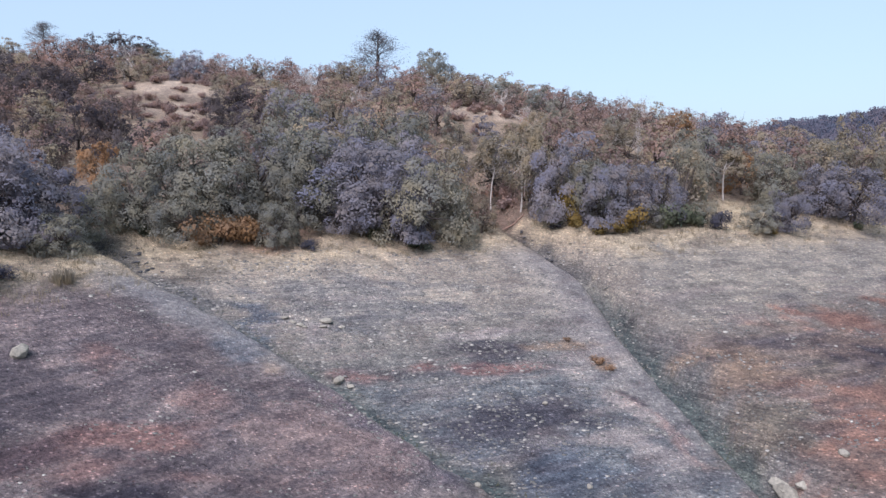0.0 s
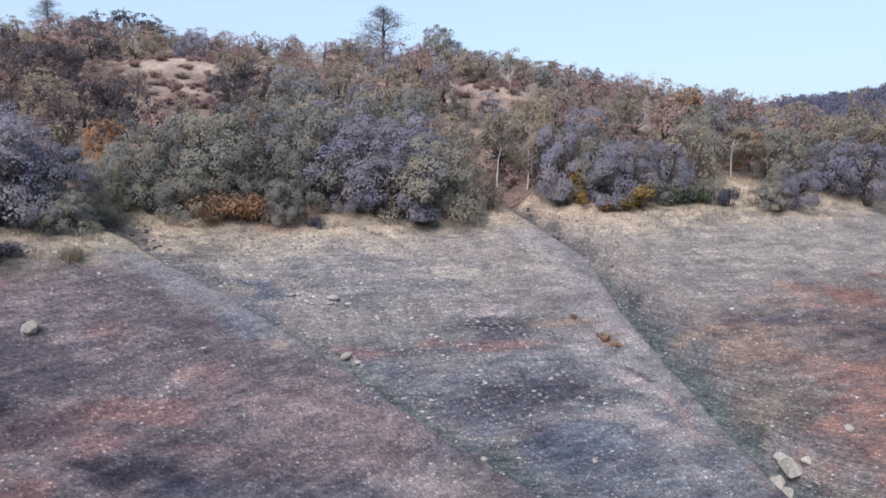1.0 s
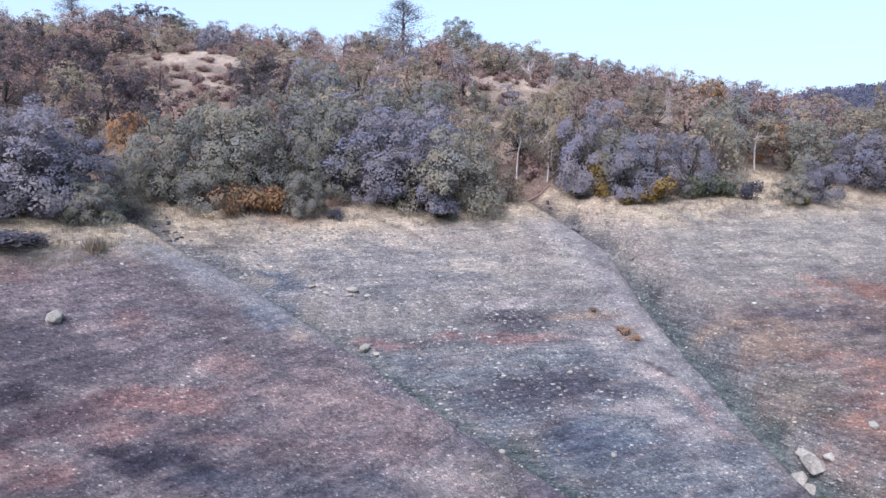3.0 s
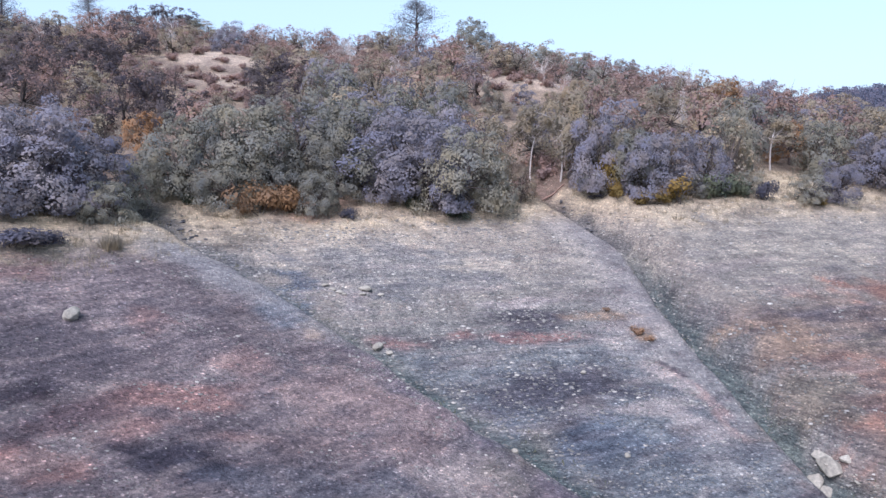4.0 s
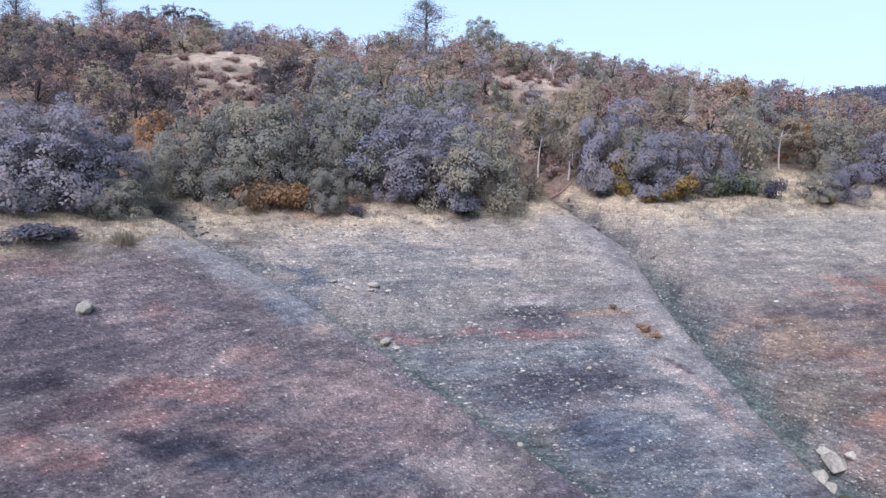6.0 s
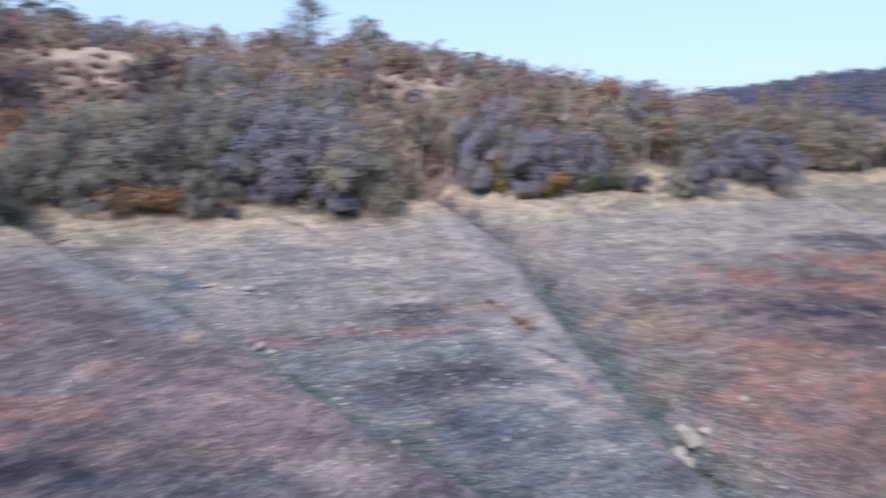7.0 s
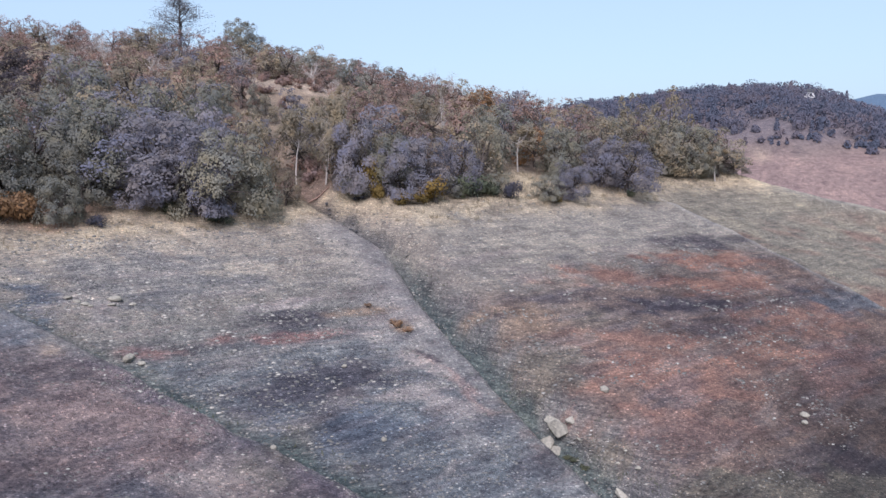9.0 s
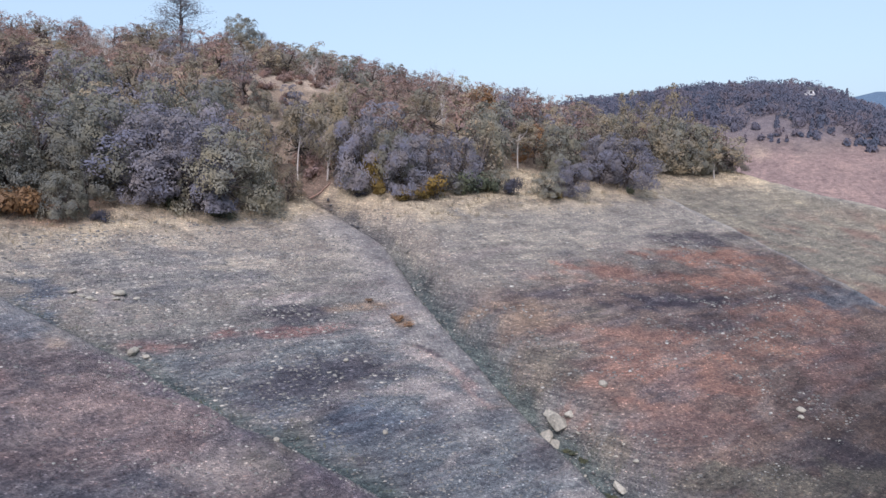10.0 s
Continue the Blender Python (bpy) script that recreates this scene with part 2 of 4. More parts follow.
def stone_material(name, dark, mid, light):
    m, n, l, shader = node_material(name, 0.85)
    geo, info = n.new("ShaderNodeNewGeometry"), n.new("ShaderNodeObjectInfo")
    place = n.new("ShaderNodeTexCoord").outputs["Object"]
    both = n.new("ShaderNodeMath")
    both.operation = "ADD"
    l.new(geo.outputs["Random Per Island"], both.inputs[0])
    l.new(info.outputs["Random"], both.inputs[1])
    wrap = n.new("ShaderNodeMath")
    wrap.operation = "FRACT"
    l.new(both.outputs[0], wrap.inputs[0])
    ramp = ramp_node(n, [(0.0, dark), (0.8, mid), (1.0, light)])
    l.new(wrap.outputs[0], ramp.inputs[0])
    wear = ramp_node(n, [(0.3, (0.6, 0.6, 0.6)), (0.7, (1.25, 1.22, 1.18))])
    l.new(noise_node(n, l, 7.0, 5, 0.7, place), wear.inputs[0])
    l.new(mixed(n, l, "MULTIPLY", 1.0, ramp.outputs[0], wear.outputs[0]), shader.inputs["Base Color"])
    return m


SOIL = soil_material()
LEAF = {
    "live": leaf_material("live_oak_leaves", (0.17, 0.167, 0.135), (0.24, 0.234, 0.19), (0.31, 0.303, 0.245), 0.2),
    "blue": leaf_material("grey_blue_leaves", (0.19, 0.182, 0.198), (0.247, 0.236, 0.262), (0.325, 0.31, 0.343), 0.18),
    "brown": leaf_material("rust_brown_leaves", (0.225, 0.158, 0.132), (0.3, 0.21, 0.176), (0.39, 0.275, 0.23)),
    "olive": leaf_material("olive_leaves", (0.215, 0.187, 0.137), (0.29, 0.25, 0.182), (0.375, 0.325, 0.235)),
    "gold": leaf_material("golden_leaves", (0.137, 0.098, 0.034), (0.229, 0.163, 0.051), (0.320, 0.229, 0.086)),
    "rust": leaf_material("orange_brown_leaves", (0.164, 0.101, 0.060), (0.269, 0.168, 0.093), (0.45, 0.27, 0.12)),
    "green": leaf_material("bright_green_leaves", (0.080, 0.091, 0.063), (0.120, 0.137, 0.090), (0.171, 0.188, 0.126)),
    "pine": leaf_material("grey_pine_needles", (0.130, 0.137, 0.150), (0.221, 0.227, 0.240), (0.325, 0.325, 0.338)),
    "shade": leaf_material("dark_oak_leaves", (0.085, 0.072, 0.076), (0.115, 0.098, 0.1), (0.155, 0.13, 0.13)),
    "slate": leaf_material("slate_grey_leaves", (0.075, 0.075, 0.095), (0.105, 0.103, 0.125), (0.15, 0.146, 0.17)),
    "tan": leaf_material("tan_weed_leaves", (0.2, 0.13, 0.08), (0.32, 0.21, 0.13), (0.42, 0.29, 0.19)),
    "straw": leaf_material("dry_grass_blades", (0.19, 0.165, 0.115), (0.29, 0.25, 0.18), (0.38, 0.33, 0.25), 0.15),
    "weed": leaf_material("gully_weeds", (0.08, 0.085, 0.055), (0.12, 0.127, 0.08), (0.17, 0.172, 0.11), 0.15),
}
BARK = bark_material("dark_oak_bark", (0.05, 0.04, 0.035), (0.13, 0.11, 0.1))
PALE_BARK = bark_material("pale_weathered_bark", (0.38, 0.34, 0.31), (0.62, 0.57, 0.53))
RED_WOOD = bark_material("reddish_dead_wood", (0.2, 0.12, 0.09), (0.36, 0.25, 0.2))
STONE = stone_material("grey_field_stone", (0.12, 0.118, 0.115), (0.22, 0.215, 0.2), (0.45, 0.43, 0.39))
PALE_STONE = stone_material("pale_boulder_stone", (0.26, 0.245, 0.208), (0.35, 0.327, 0.276), (0.43, 0.4, 0.34))

# ---- mesh helpers ----
def raw_mesh(name, verts, faces, material, smooth=False):
    me = bpy.data.meshes.new(name)
    verts, faces = np.asarray(verts, np.float32), np.asarray(faces, np.int32)
    k = faces.shape[1]
    me.vertices.add(len(verts))
    me.vertices.foreach_set("co", verts.ravel())
    me.loops.add(faces.size)
    me.loops.foreach_set("vertex_index", faces.ravel())
    me.polygons.add(len(faces))
    me.polygons.foreach_set("loop_start", np.arange(0, faces.size, k, dtype=np.int32))
    if smooth:
        me.polygons.foreach_set("use_smooth", np.ones(len(faces), bool))
    me.materials.append(material)
    me.update(calc_edges=True)
    me.validate()
    return me


def child(name, me, parent, label=""):
    ob = new(name, me)
    ob.parent = parent
    if label:
        tagged(ob, label)
    return ob


def height_at(x, y):
    return float(ground_height(np.array([x]), np.array([y]))[0])


# ---- ground ----
def spaced(stops):
    """Grid lines from (start, step) pairs; the last start ends the run."""
    out = []
    for (a, step), (b, _) in zip(stops, stops[1:]):
        out.extend(np.linspace(a, b, max(2, round((b - a) / step) + 1))[:-1])
    return np.array(out + [stops[-1][0]])


# patches of soil in plan: centre, half axis along the slope, half axis up the slope, strength
PATCHES = {
    "red": [(-11.6, 24.72, 2.92, 1.67, -0.3, 0.72, 0.8), (-12.1, 22.63, 2.36, 1.26, -0.33, 0.69, 0.6), (-13.53, 19.74, 1.49, 0.73, -0.32, 0.53, 0.7), (-9.07, 23.53, 1.9, 0.98, -0.21, 0.59, 0.5), (-9.99, 28.3, 1.19, 0.76, -0.33, 1.03, 0.5), (-14.42, 29.6, 0.75, 0.56, -0.39, 0.88, 0.4), (-20.5, 30.04, 1.71, 1.38, -0.72, 1.16, 0.4), (1.8, 36.76, 3.33, 0.92, 0.02, 0.42, 0.7), (-4.27, 34.52, 1.7, 0.2, -0.04, 0.37, 0.6), (21.5, 27.94, 3.69, 0.26, 1.59, 2.47, 0.3), (36.54, 35.15, 3.99, 0.51, 3.54, 3.91, 0.5)],
    # the full-strength row paints the shaded crack of a small bank without relief
    "dark": [(-14.66, 22.6, 1.94, 1.11, -0.78, 1.35, 0.5), (-16.34, 24.78, 1.88, 1.2, -1.16, 1.95, 0.4), (2.5, 38.53, 2.54, 0.71, 0.06, 1, 0.6), (2.41, 32.47, 4.61, 1.11, 0.12, 1.83, 0.6), (19.7, 39.97, 3.02, 0.61, 0.43, 1, 0.5), (27.33, 40.38, 6.78, 1.23, 0.83, 1.38, 0.7), (29.77, 38.14, 3.83, 0.59, 0.98, 1.42, 0.5), (39.86, 43.46, 2.4, 0.43, 1.91, 2.33, 0.6), (37.52, 51.93, 5.37, 1.39, 1.14, 1.74, 0.6), (5.36, 53.42, 1.35, 0.9, 0.12, 1.27, 0.7), (28.68, 25.72, 4.63, 0.22, 1.6, 1.73, 0.6), (9.56, 36.12, 0.99, -0.38, 0.05, 0.24, 1), (-9.81, 22.12, 1.58, 1.13, -0.54, 1.07, 0.8), (-9.91, 23.37, 1.81, 1.36, -0.27, 0.56, 0.6)],
    "bluegrey": [(4.71, 29.96, 3.8, 0.71, 0.23, 1.67, 0.8), (-9.81, 34.93, 0.53, 2.97, -1.07, 4, 0.8), (-5.72, 41.41, 6.51, 2.06, -0.4, 3.19, 0.4), (44.46, 43.91, 3.91, 0.75, 2.19, 2.41, 0.6), (-4.56, 23.19, 3.68, 1.74, -0.24, 1.41, 0.35), (2.09, 29.00, 2.97, 0.19, 0.41, 1.98, 0.6)],
    "pink": [(-5.52, 26.12, 2.42, 1.29, -0.47, 2.45, 0.5), (-5.37, 29.19, 1.78, 1.06, -0.29, 1.73, 0.5), (-2.9, 27.89, 3.29, 1.13, -0.21, 1.94, 0.4), (14.64, 33.59, 0.82, -0.84, 0.13, 0.35, 0.7), (11.26, 33.09, 0.67, -1.27, 0.16, 0.52, 0.8), (-5.75, 27.19, 3.23, 0.39, -0.13, 2.07, 0.5), (-2.48, 25.96, 2.62, -0.68, 0.28, 1.57, 0.5), (10.52, 34.47, 1.59, -1.55, 0.25, 0.40, 1.0)],
    "pale": [(1.61, 39.76, 1.95, 0.56, 0.01, 0.26, 1), (3.11, 40.49, 1.5, 0.43, 0.02, 0.26, 0.8), (8.3, 32.78, 2.1, 0.52, 0.1, 0.44, 0.7), (9.83, 32.09, 1.67, 0.41, 0.15, 0.55, 0.6), (10.49, 30.46, 1.58, 0.36, 0.67, 2.17, 0.2), (8.23, 41.71, 2.27, 0.66, 0.8, 4.76, 0.3), (-0.22, 25.57, 1.94, 0.91, -0.01, 1.33, 0.4), (14.72, 31.23, 1.11, -1.09, 0.21, 0.55, 0.5), (-7.07, 37.41, 0.83, 0.24, -0.21, 1.25, 0.6), (9.71, 35.09, 1.11, -0.9, 0.11, 0.41, 0.9), (2.78, 40.26, 2.24, 0.95, 0.01, 0.22, 1), (8.57, 32.83, 2.10, 1.01, 0.06, 0.62, 0.6), (10.43, 31.80, 1.48, -1.15, 0.34, 0.51, 0.5)],
    "ochre": [(6.77, 40.04, 1.67, 0.48, 0.11, 0.72, 0.6), (8.72, 38.67, 0.59, 0.17, 0.15, 0.75, 0.8), (13.52, 38.39, 1.78, -1.21, 0.11, 0.39, 0.5), (16.58, 36.94, 2.29, 0.37, 0.61, 1.57, 0.5), (-8.02, 32.22, 0.59, 0.38, -0.18, 0.78, 0.5)],
    "orange": [(23.92, 43.74, 4.93, 1.11, 0.64, 1.32, 0.7), (34.62, 48.31, 6.75, 1.61, 0.97, 1.5, 0.9), (35.14, 44.54, 4.07, 0.85, 1.02, 1.45, 0.8), (21.64, 35.97, 6.1, 0.9, 0.48, 0.91, 0.6), (23.34, 32.48, 6.19, 0.7, 1.79, 2.9, 0.75), (36.69, 39.58, 5.44, 0.88, 1.93, 2.36, 0.6), (30.42, 35.52, 4.13, 0.54, 1.42, 1.9, 0.5), (18.65, 35.6, 1.59, 0.43, 0.99, 2.06, 0.5), (37.78, 49.06, 2.60, 0.64, 0.71, 1.03, 0.9), (30.16, 44.34, 3.78, 0.79, 0.77, 1.27, 0.8), (38.21, 45.98, 1.28, -0.92, 0.92, 1.00, 0.8), (23.96, 43.81, 2.94, 0.63, 0.35, 0.72, 0.5), (39.64, 40.79, 1.30, -1.61, 1.81, 1.62, 0.6), (22.08, 33.40, 4.28, 0.55, 1.88, 3.31, 0.4)],
    "olive": [(15.93, 33.55, 2.26, -0.2, 0.76, 1.88, 0.7), (22.89, 24.59, 7.53, 0.28, 0.9, 1.18, 0.9), (20.15, 37.52, 2.04, 0.32, 0.77, 1.65, 0.5), (16.36, 28.05, 1.23, -1.1, 0.27, 0.61, 0.7), (1.85, 27.72, 1.52, 1.69, 0.15, 2.2, 0.5), (-15.07, 41.79, 1.89, 0.59, -0.43, 1.29, 0.6)],
}
SOIL_TONES = {
    "olive": (0.15, 0.134, 0.11, 0.9), "bluegrey": (0.108, 0.124, 0.146, 1.0), "pink": (0.29, 0.218, 0.195, 0.6), "dark": (0.055, 0.049, 0.062, 0.8),
    "red": (0.25, 0.152, 0.132, 0.7), "orange": (0.25, 0.146, 0.112, 0.6), "ochre": (0.27, 0.195, 0.135, 0.6), "pale": (0.31, 0.275, 0.25, 0.4),
}


def soil_map(x, y, z):
    """The colour of the soil and, in the fourth channel, how stony it is."""
    wob = layered(x / 1.9, y / 0.8, 51, 4)
    wob2 = layered(x / 7, y / 2.4, 57, 4)
    torn = layered(x / 1.1 + 0.4 * wob, y / 0.55, 59, 2)
    base = np.array([0.157, 0.155, 0.146]) * (1 + 0.58 * step_between(-6.0, -2.0, z))[:, None] * (1 + 0.18 * wob2)[:, None] * (1 + step_between(-7, -2, z)[:, None] * np.array([0.2, 0.06, -0.1])) * 1.09
    rgba = np.concatenate([base, 0.85 - 0.4 * step_between(-7, -3, z)[:, None]], 1)

    def lay(colour, w):
        w = np.clip(w, 0, 1)[:, None]
        rgba[:] = rgba * (1 - w) + np.array(colour) * w

    a, b, c, d = (side_of(line, x, y) for line in (GULLY_A, GULLY_B, GULLY_C, GULLY_D))
    a = a + 0.25
    bare = step_between(0.5, -1.5, z)
    # the near spur is mauve, the far side of the second gully rusty
    lay((0.13, 0.1, 0.104, 0.85), step_between(1.0, -2.5, a + wob) * bare * 0.8)
    lay((0.18, 0.15, 0.15, 0.85), step_between(-0.5, -6, a + wob) * step_between(-9, -4, z + wob) * bare * 0.8)
    lay((0.158, 0.108, 0.089, 0.7), step_between(1.4, 3.6, b + wob) * step_between(1, -2, c) * step_between(-2.8, -5, z + wob) * 0.85)
    lay((0.228, 0.208, 0.176, 0.6), step_between(1.4, 3.0, b) * step_between(1, -2, c) * step_between(-6.5, -2.5, z + 1.5 * wob2) * 0.7)
    lay((0.13, 0.145, 0.158, 0.9), step_between(0.5, 2.5, a) * step_between(0.5, -1.5, b) * step_between(-4.2, -7, z + 0.7 * wob) * 0.75)
    # pale crests beside the gullies
    lay((0.13, 0.1, 0.125, 0.6), np.exp(-((a + 0.6) / 0.7) ** 2) * bare * 0.6 * step_between(33, 31, y))
    lay((0.3, 0.272, 0.24, 0.2), np.exp(-((b + 2.0) / 1.9) ** 2) * bare * 0.8 * step_between(31, 40, y))
    lay((0.235, 0.222, 0.21, 0.35), step_between(-2.8, -0.8, b + 0.6 * wob) * step_between(0.1, -0.02, b) * bare * (0.25 + 0.5 * step_between(30, 38, y)))
    lay((0.31, 0.29, 0.255, 0.25), np.exp(-((c + 0.3) / 0.5) ** 2) * step_between(1.0, -0.5, z) * 0.75)
    for key, patches in PATCHES.items():
        for px, py, ux, uy, vx, vy, s in patches:
            det = ux * vy - uy * vx
            p = ((x - px) * vy - (y - py) * vx) / det
            q = ((y - py) * ux - (x - px) * uy) / det
            ragged = 0.85 if s < 0.95 else 0.4
            lay(SOIL_TONES[key], s * 1.3 * step_between(1.35, 0.45, np.hypot(p, q) + ragged * (wob + 0.5 * wob2 + 0.55 * torn)))
    lay((0.25, 0.242, 0.235, 0.4), step_between(-3.4, -1.5, a + 0.7 * wob) * step_between(0.35, 0.05, a) * step_between(1.0, 0.0, z) * 0.8 * step_between(30.5, 35.5, y + wob))
    streak = layered(x / 4.5, z / 0.22, 63, 3)
    crest = 1 - step_between(-3.4, -1.5, a) * step_between(0.6, 0.1, a) * step_between(30.5, 35.5, y)
    lay((0.13, 0.12, 0.13, 0.9), 0.45 * crest * step_between(0.15, 0.55, streak) * step_between(-1, -3, z))
    lay((0.27, 0.225, 0.205, 0.5), 0.4 * crest * step_between(0.15, 0.55, -streak) * step_between(-1, -3, z))
    lay((0.084, 0.11, 0.104, 0.95), step_between(0.1, 0.3, a) * step_between(2.1, 1.0, a + 0.6 * wob) * 0.9 * bare)
    lay((0.084, 0.108, 0.104, 0.95), step_between(-0.02, 0.15, b) * step_between(1.4, 0.8, b + 0.4 * wob) * (0.45 + 0.4 * step_between(50, 42, y)) * bare)
    beyond = step_between(0.2, 1.2, c)
    lay((0.2, 0.178, 0.135, 0.7), beyond * 0.85)
    lay((0.21, 0.125, 0.098, 0.5), beyond * step_between(0.0, 0.45, wob2) * step_between(-3, -6, z) * 0.75)
    lay((0.23, 0.205, 0.15, 0.3), beyond * step_between(0.05, 0.5, wob) * 0.6)
    lay((0.33, 0.3, 0.245, 0.2), np.exp(-((d + 0.3) / 1.1) ** 2) * step_between(1.0, 0.0, z) * 0.8)
    dry = np.where(a < -0.5, 0.7, 0.0)
    lay((0.42, 0.35, 0.25, 0.3), step_between(-1.5, -0.1, z - dry + 0.7 * wob) * 0.9)
    # the dark stony heads of the two gullies among the trees; the second's tone also holds shade
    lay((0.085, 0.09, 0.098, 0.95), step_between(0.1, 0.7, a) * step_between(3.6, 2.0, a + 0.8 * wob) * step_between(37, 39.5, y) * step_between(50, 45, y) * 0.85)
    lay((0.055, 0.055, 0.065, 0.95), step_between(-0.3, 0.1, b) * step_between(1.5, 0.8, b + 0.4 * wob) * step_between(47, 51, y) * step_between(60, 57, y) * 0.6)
    lay((0.172, 0.132, 0.108, 0.2), step_between(0.8, 2.2, z + 0.6 * wob) * 0.85)
    lay((0.34, 0.27, 0.19, 0.2), step_between(4, 8, z) * step_between(-0.1, 0.45, wob2) * 0.8)
    for px, py, r in ((-38, 102, 8), (-33, 91, 6), (-43, 90, 4), (5, 97, 7), (-45, 91, 5), (-60, 110, 4)):
        lay((0.4, 0.325, 0.255, 0.2), step_between(1.2, 0.5, np.hypot(x - px, (y - py) * 1.3) / r + 0.4 * wob2) * (0.55 + 0.45 * step_between(-0.3, 0.3, wob)))
    lay((0.27, 0.21, 0.155, 0.4), step_between(1.2, 0.5, np.hypot(x - 4.5, (y - 89.5) * 1.2) / 5.5 + 0.6 * wob) * 0.8)
    # lower tone on the near spur and on the rusty slope, strongest low down
    darkening = 0.06 * step_between(-1.2, -3.0, a) * bare + 0.22 * step_between(5, 20, b) * step_between(1, -1, c) * step_between(-2.5, -5, z) + 0.34 * step_between(1, 3, b) * step_between(-8.5, -11.5, z + wob)
    rgba[:, :3] *= (1 - darkening)[:, None]
    rgba[:, :3] *= 1 + step_between(0.3, -1.5, z)[:, None] * np.array([-0.035, -0.015, 0.045])
    # leaf litter and dry grass in the glades
    for px, py, r, tone in ((4.8, 58.0, 3.0, (0.16, 0.112, 0.092, 0.5)), (26.5, 63, 3.6, (0.4, 0.335, 0.235, 0.1)), (-12, 48.5, 3.0, (0.25, 0.165, 0.12, 0.3))):
        lay(tone, step_between(1.3, 0.6, np.hypot(x - px, y - py) / r + 0.3 * wob) * 0.8)
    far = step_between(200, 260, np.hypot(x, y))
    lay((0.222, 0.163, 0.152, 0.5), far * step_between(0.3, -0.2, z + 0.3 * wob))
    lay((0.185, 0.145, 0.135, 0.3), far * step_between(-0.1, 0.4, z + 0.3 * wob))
    # litter under the far trees, its tone darkened for their shade
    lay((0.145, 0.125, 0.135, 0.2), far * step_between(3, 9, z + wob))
    # distance haze on the mountains, put into their colour
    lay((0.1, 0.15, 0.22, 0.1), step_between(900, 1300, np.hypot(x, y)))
    return rgba


gx = spaced([(-2600, 260), (-260, 26), (-90, 2.4), (-46, 0.6), (-33, 0.25), (56, 0.6), (64, 1.2), (110, 6), (520, 30), (900, 210), (2600, 1)])
gy = spaced([(-2600, 300), (-200, 20), (-20, 2.2), (13, 0.5), (17, 0.22), (58, 0.4), (66, 1.0), (150, 2.6), (210, 9), (620, 40), (900, 200), (2600, 1)])
xx, yy = (v.ravel() for v in np.meshgrid(gx, gy))
zz = ground_height(xx, yy)
cols = len(gx)
idx = np.arange(len(xx)).reshape(len(gy), cols)
quads = np.stack([idx[:-1, :-1], idx[:-1, 1:], idx[1:, 1:], idx[1:, :-1]], -1).reshape(-1, 4)
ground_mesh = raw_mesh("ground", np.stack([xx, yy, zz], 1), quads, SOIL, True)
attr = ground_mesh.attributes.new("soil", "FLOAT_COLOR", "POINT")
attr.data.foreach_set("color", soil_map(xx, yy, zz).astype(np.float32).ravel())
ground = tagged(new("ground", ground_mesh), "stony reddish and grey drawdown slope with dry grass above", "ground", kind="structure")

# ---- plants ----
def leaf_cards(rng, centres, normals, size, slim=0.6, lift=0.0):
    """One small four-cornered leaf spray at each centre, turned mostly outwards. Also gives the outward way at each corner."""
    k = len(centres)
    out = normals / (np.linalg.norm(normals, axis=1)[:, None] + 1e-9)
    nrm = out + rng.normal(0, 0.33, (k, 3))
    nrm *= np.where((nrm * out).sum(1) < 0, -1.0, 1.0)[:, None]
    nrm /= np.linalg.norm(nrm, axis=1)[:, None] + 1e-9
    u = np.cross(nrm, rng.normal(0, 1, (k, 3)))
    u /= np.linalg.norm(u, axis=1)[:, None] + 1e-9
    v = np.cross(nrm, u)
    s = size * rng.uniform(0.55, 1.35, (k, 1))
    verts = np.stack([centres - u * s, centres - v * s * slim + nrm * s * 0.15, centres + u * s, centres + v * s * slim - nrm * s * 0.1], 1).reshape(-1, 3)
    soft = out * 0.9 + nrm * 0.16 + np.array([0, 0, lift])
    soft /= np.linalg.norm(soft, axis=1)[:, None] + 1e-9
    return verts, np.arange(4 * k).reshape(-1, 4), np.repeat(soft, 4, 0)


def leaf_mesh(name, rng, centres, normals, size, material, slim=0.6, lift=0.0):
    """Leaf sprays that catch the light as the rounded clump they belong to."""
    v, f, soft = leaf_cards(rng, centres, normals, size, slim, lift)
    me = raw_mesh(name, v, f, material, True)
    me.normals_split_custom_set_from_vertices(soft.astype(np.float32))
    return me


def tube(points, radii, sides=6):
    points = np.asarray(points, float)
    verts, faces = [], []
    for i, p in enumerate(points):
        way = points[min(i + 1, len(points) - 1)] - points[max(i - 1, 0)]
        way /= np.linalg.norm(way) + 1e-9
        u = np.cross(way, (0.31, 0.95, 0.12))
        u /= np.linalg.norm(u) + 1e-9
        v = np.cross(way, u)
        for s in range(sides):
            ang = 2 * math.pi * s / sides
            verts.append(p + radii[i] * (math.cos(ang) * u + math.sin(ang) * v))
    for i in range(len(points) - 1):
        for s in range(sides):
            t = (s + 1) % sides
            faces.append((i * sides + s, i * sides + t, (i + 1) * sides + t, (i + 1) * sides + s))
    return verts, faces


def joined(parts, root=None):
    """One mesh from several; root: a corner of the first piece into which all the others grow."""
    verts, faces, base = [], [], 0
    for v, f in parts:
        verts.append(np.asarray(v, float))
        faces.append(np.asarray(f, int) + base)
        if root is not None and base:
            faces.append(np.array([(root, root + 1, base + 1, base)]))
        base += len(v)
    return np.concatenate(verts), np.concatenate(faces)


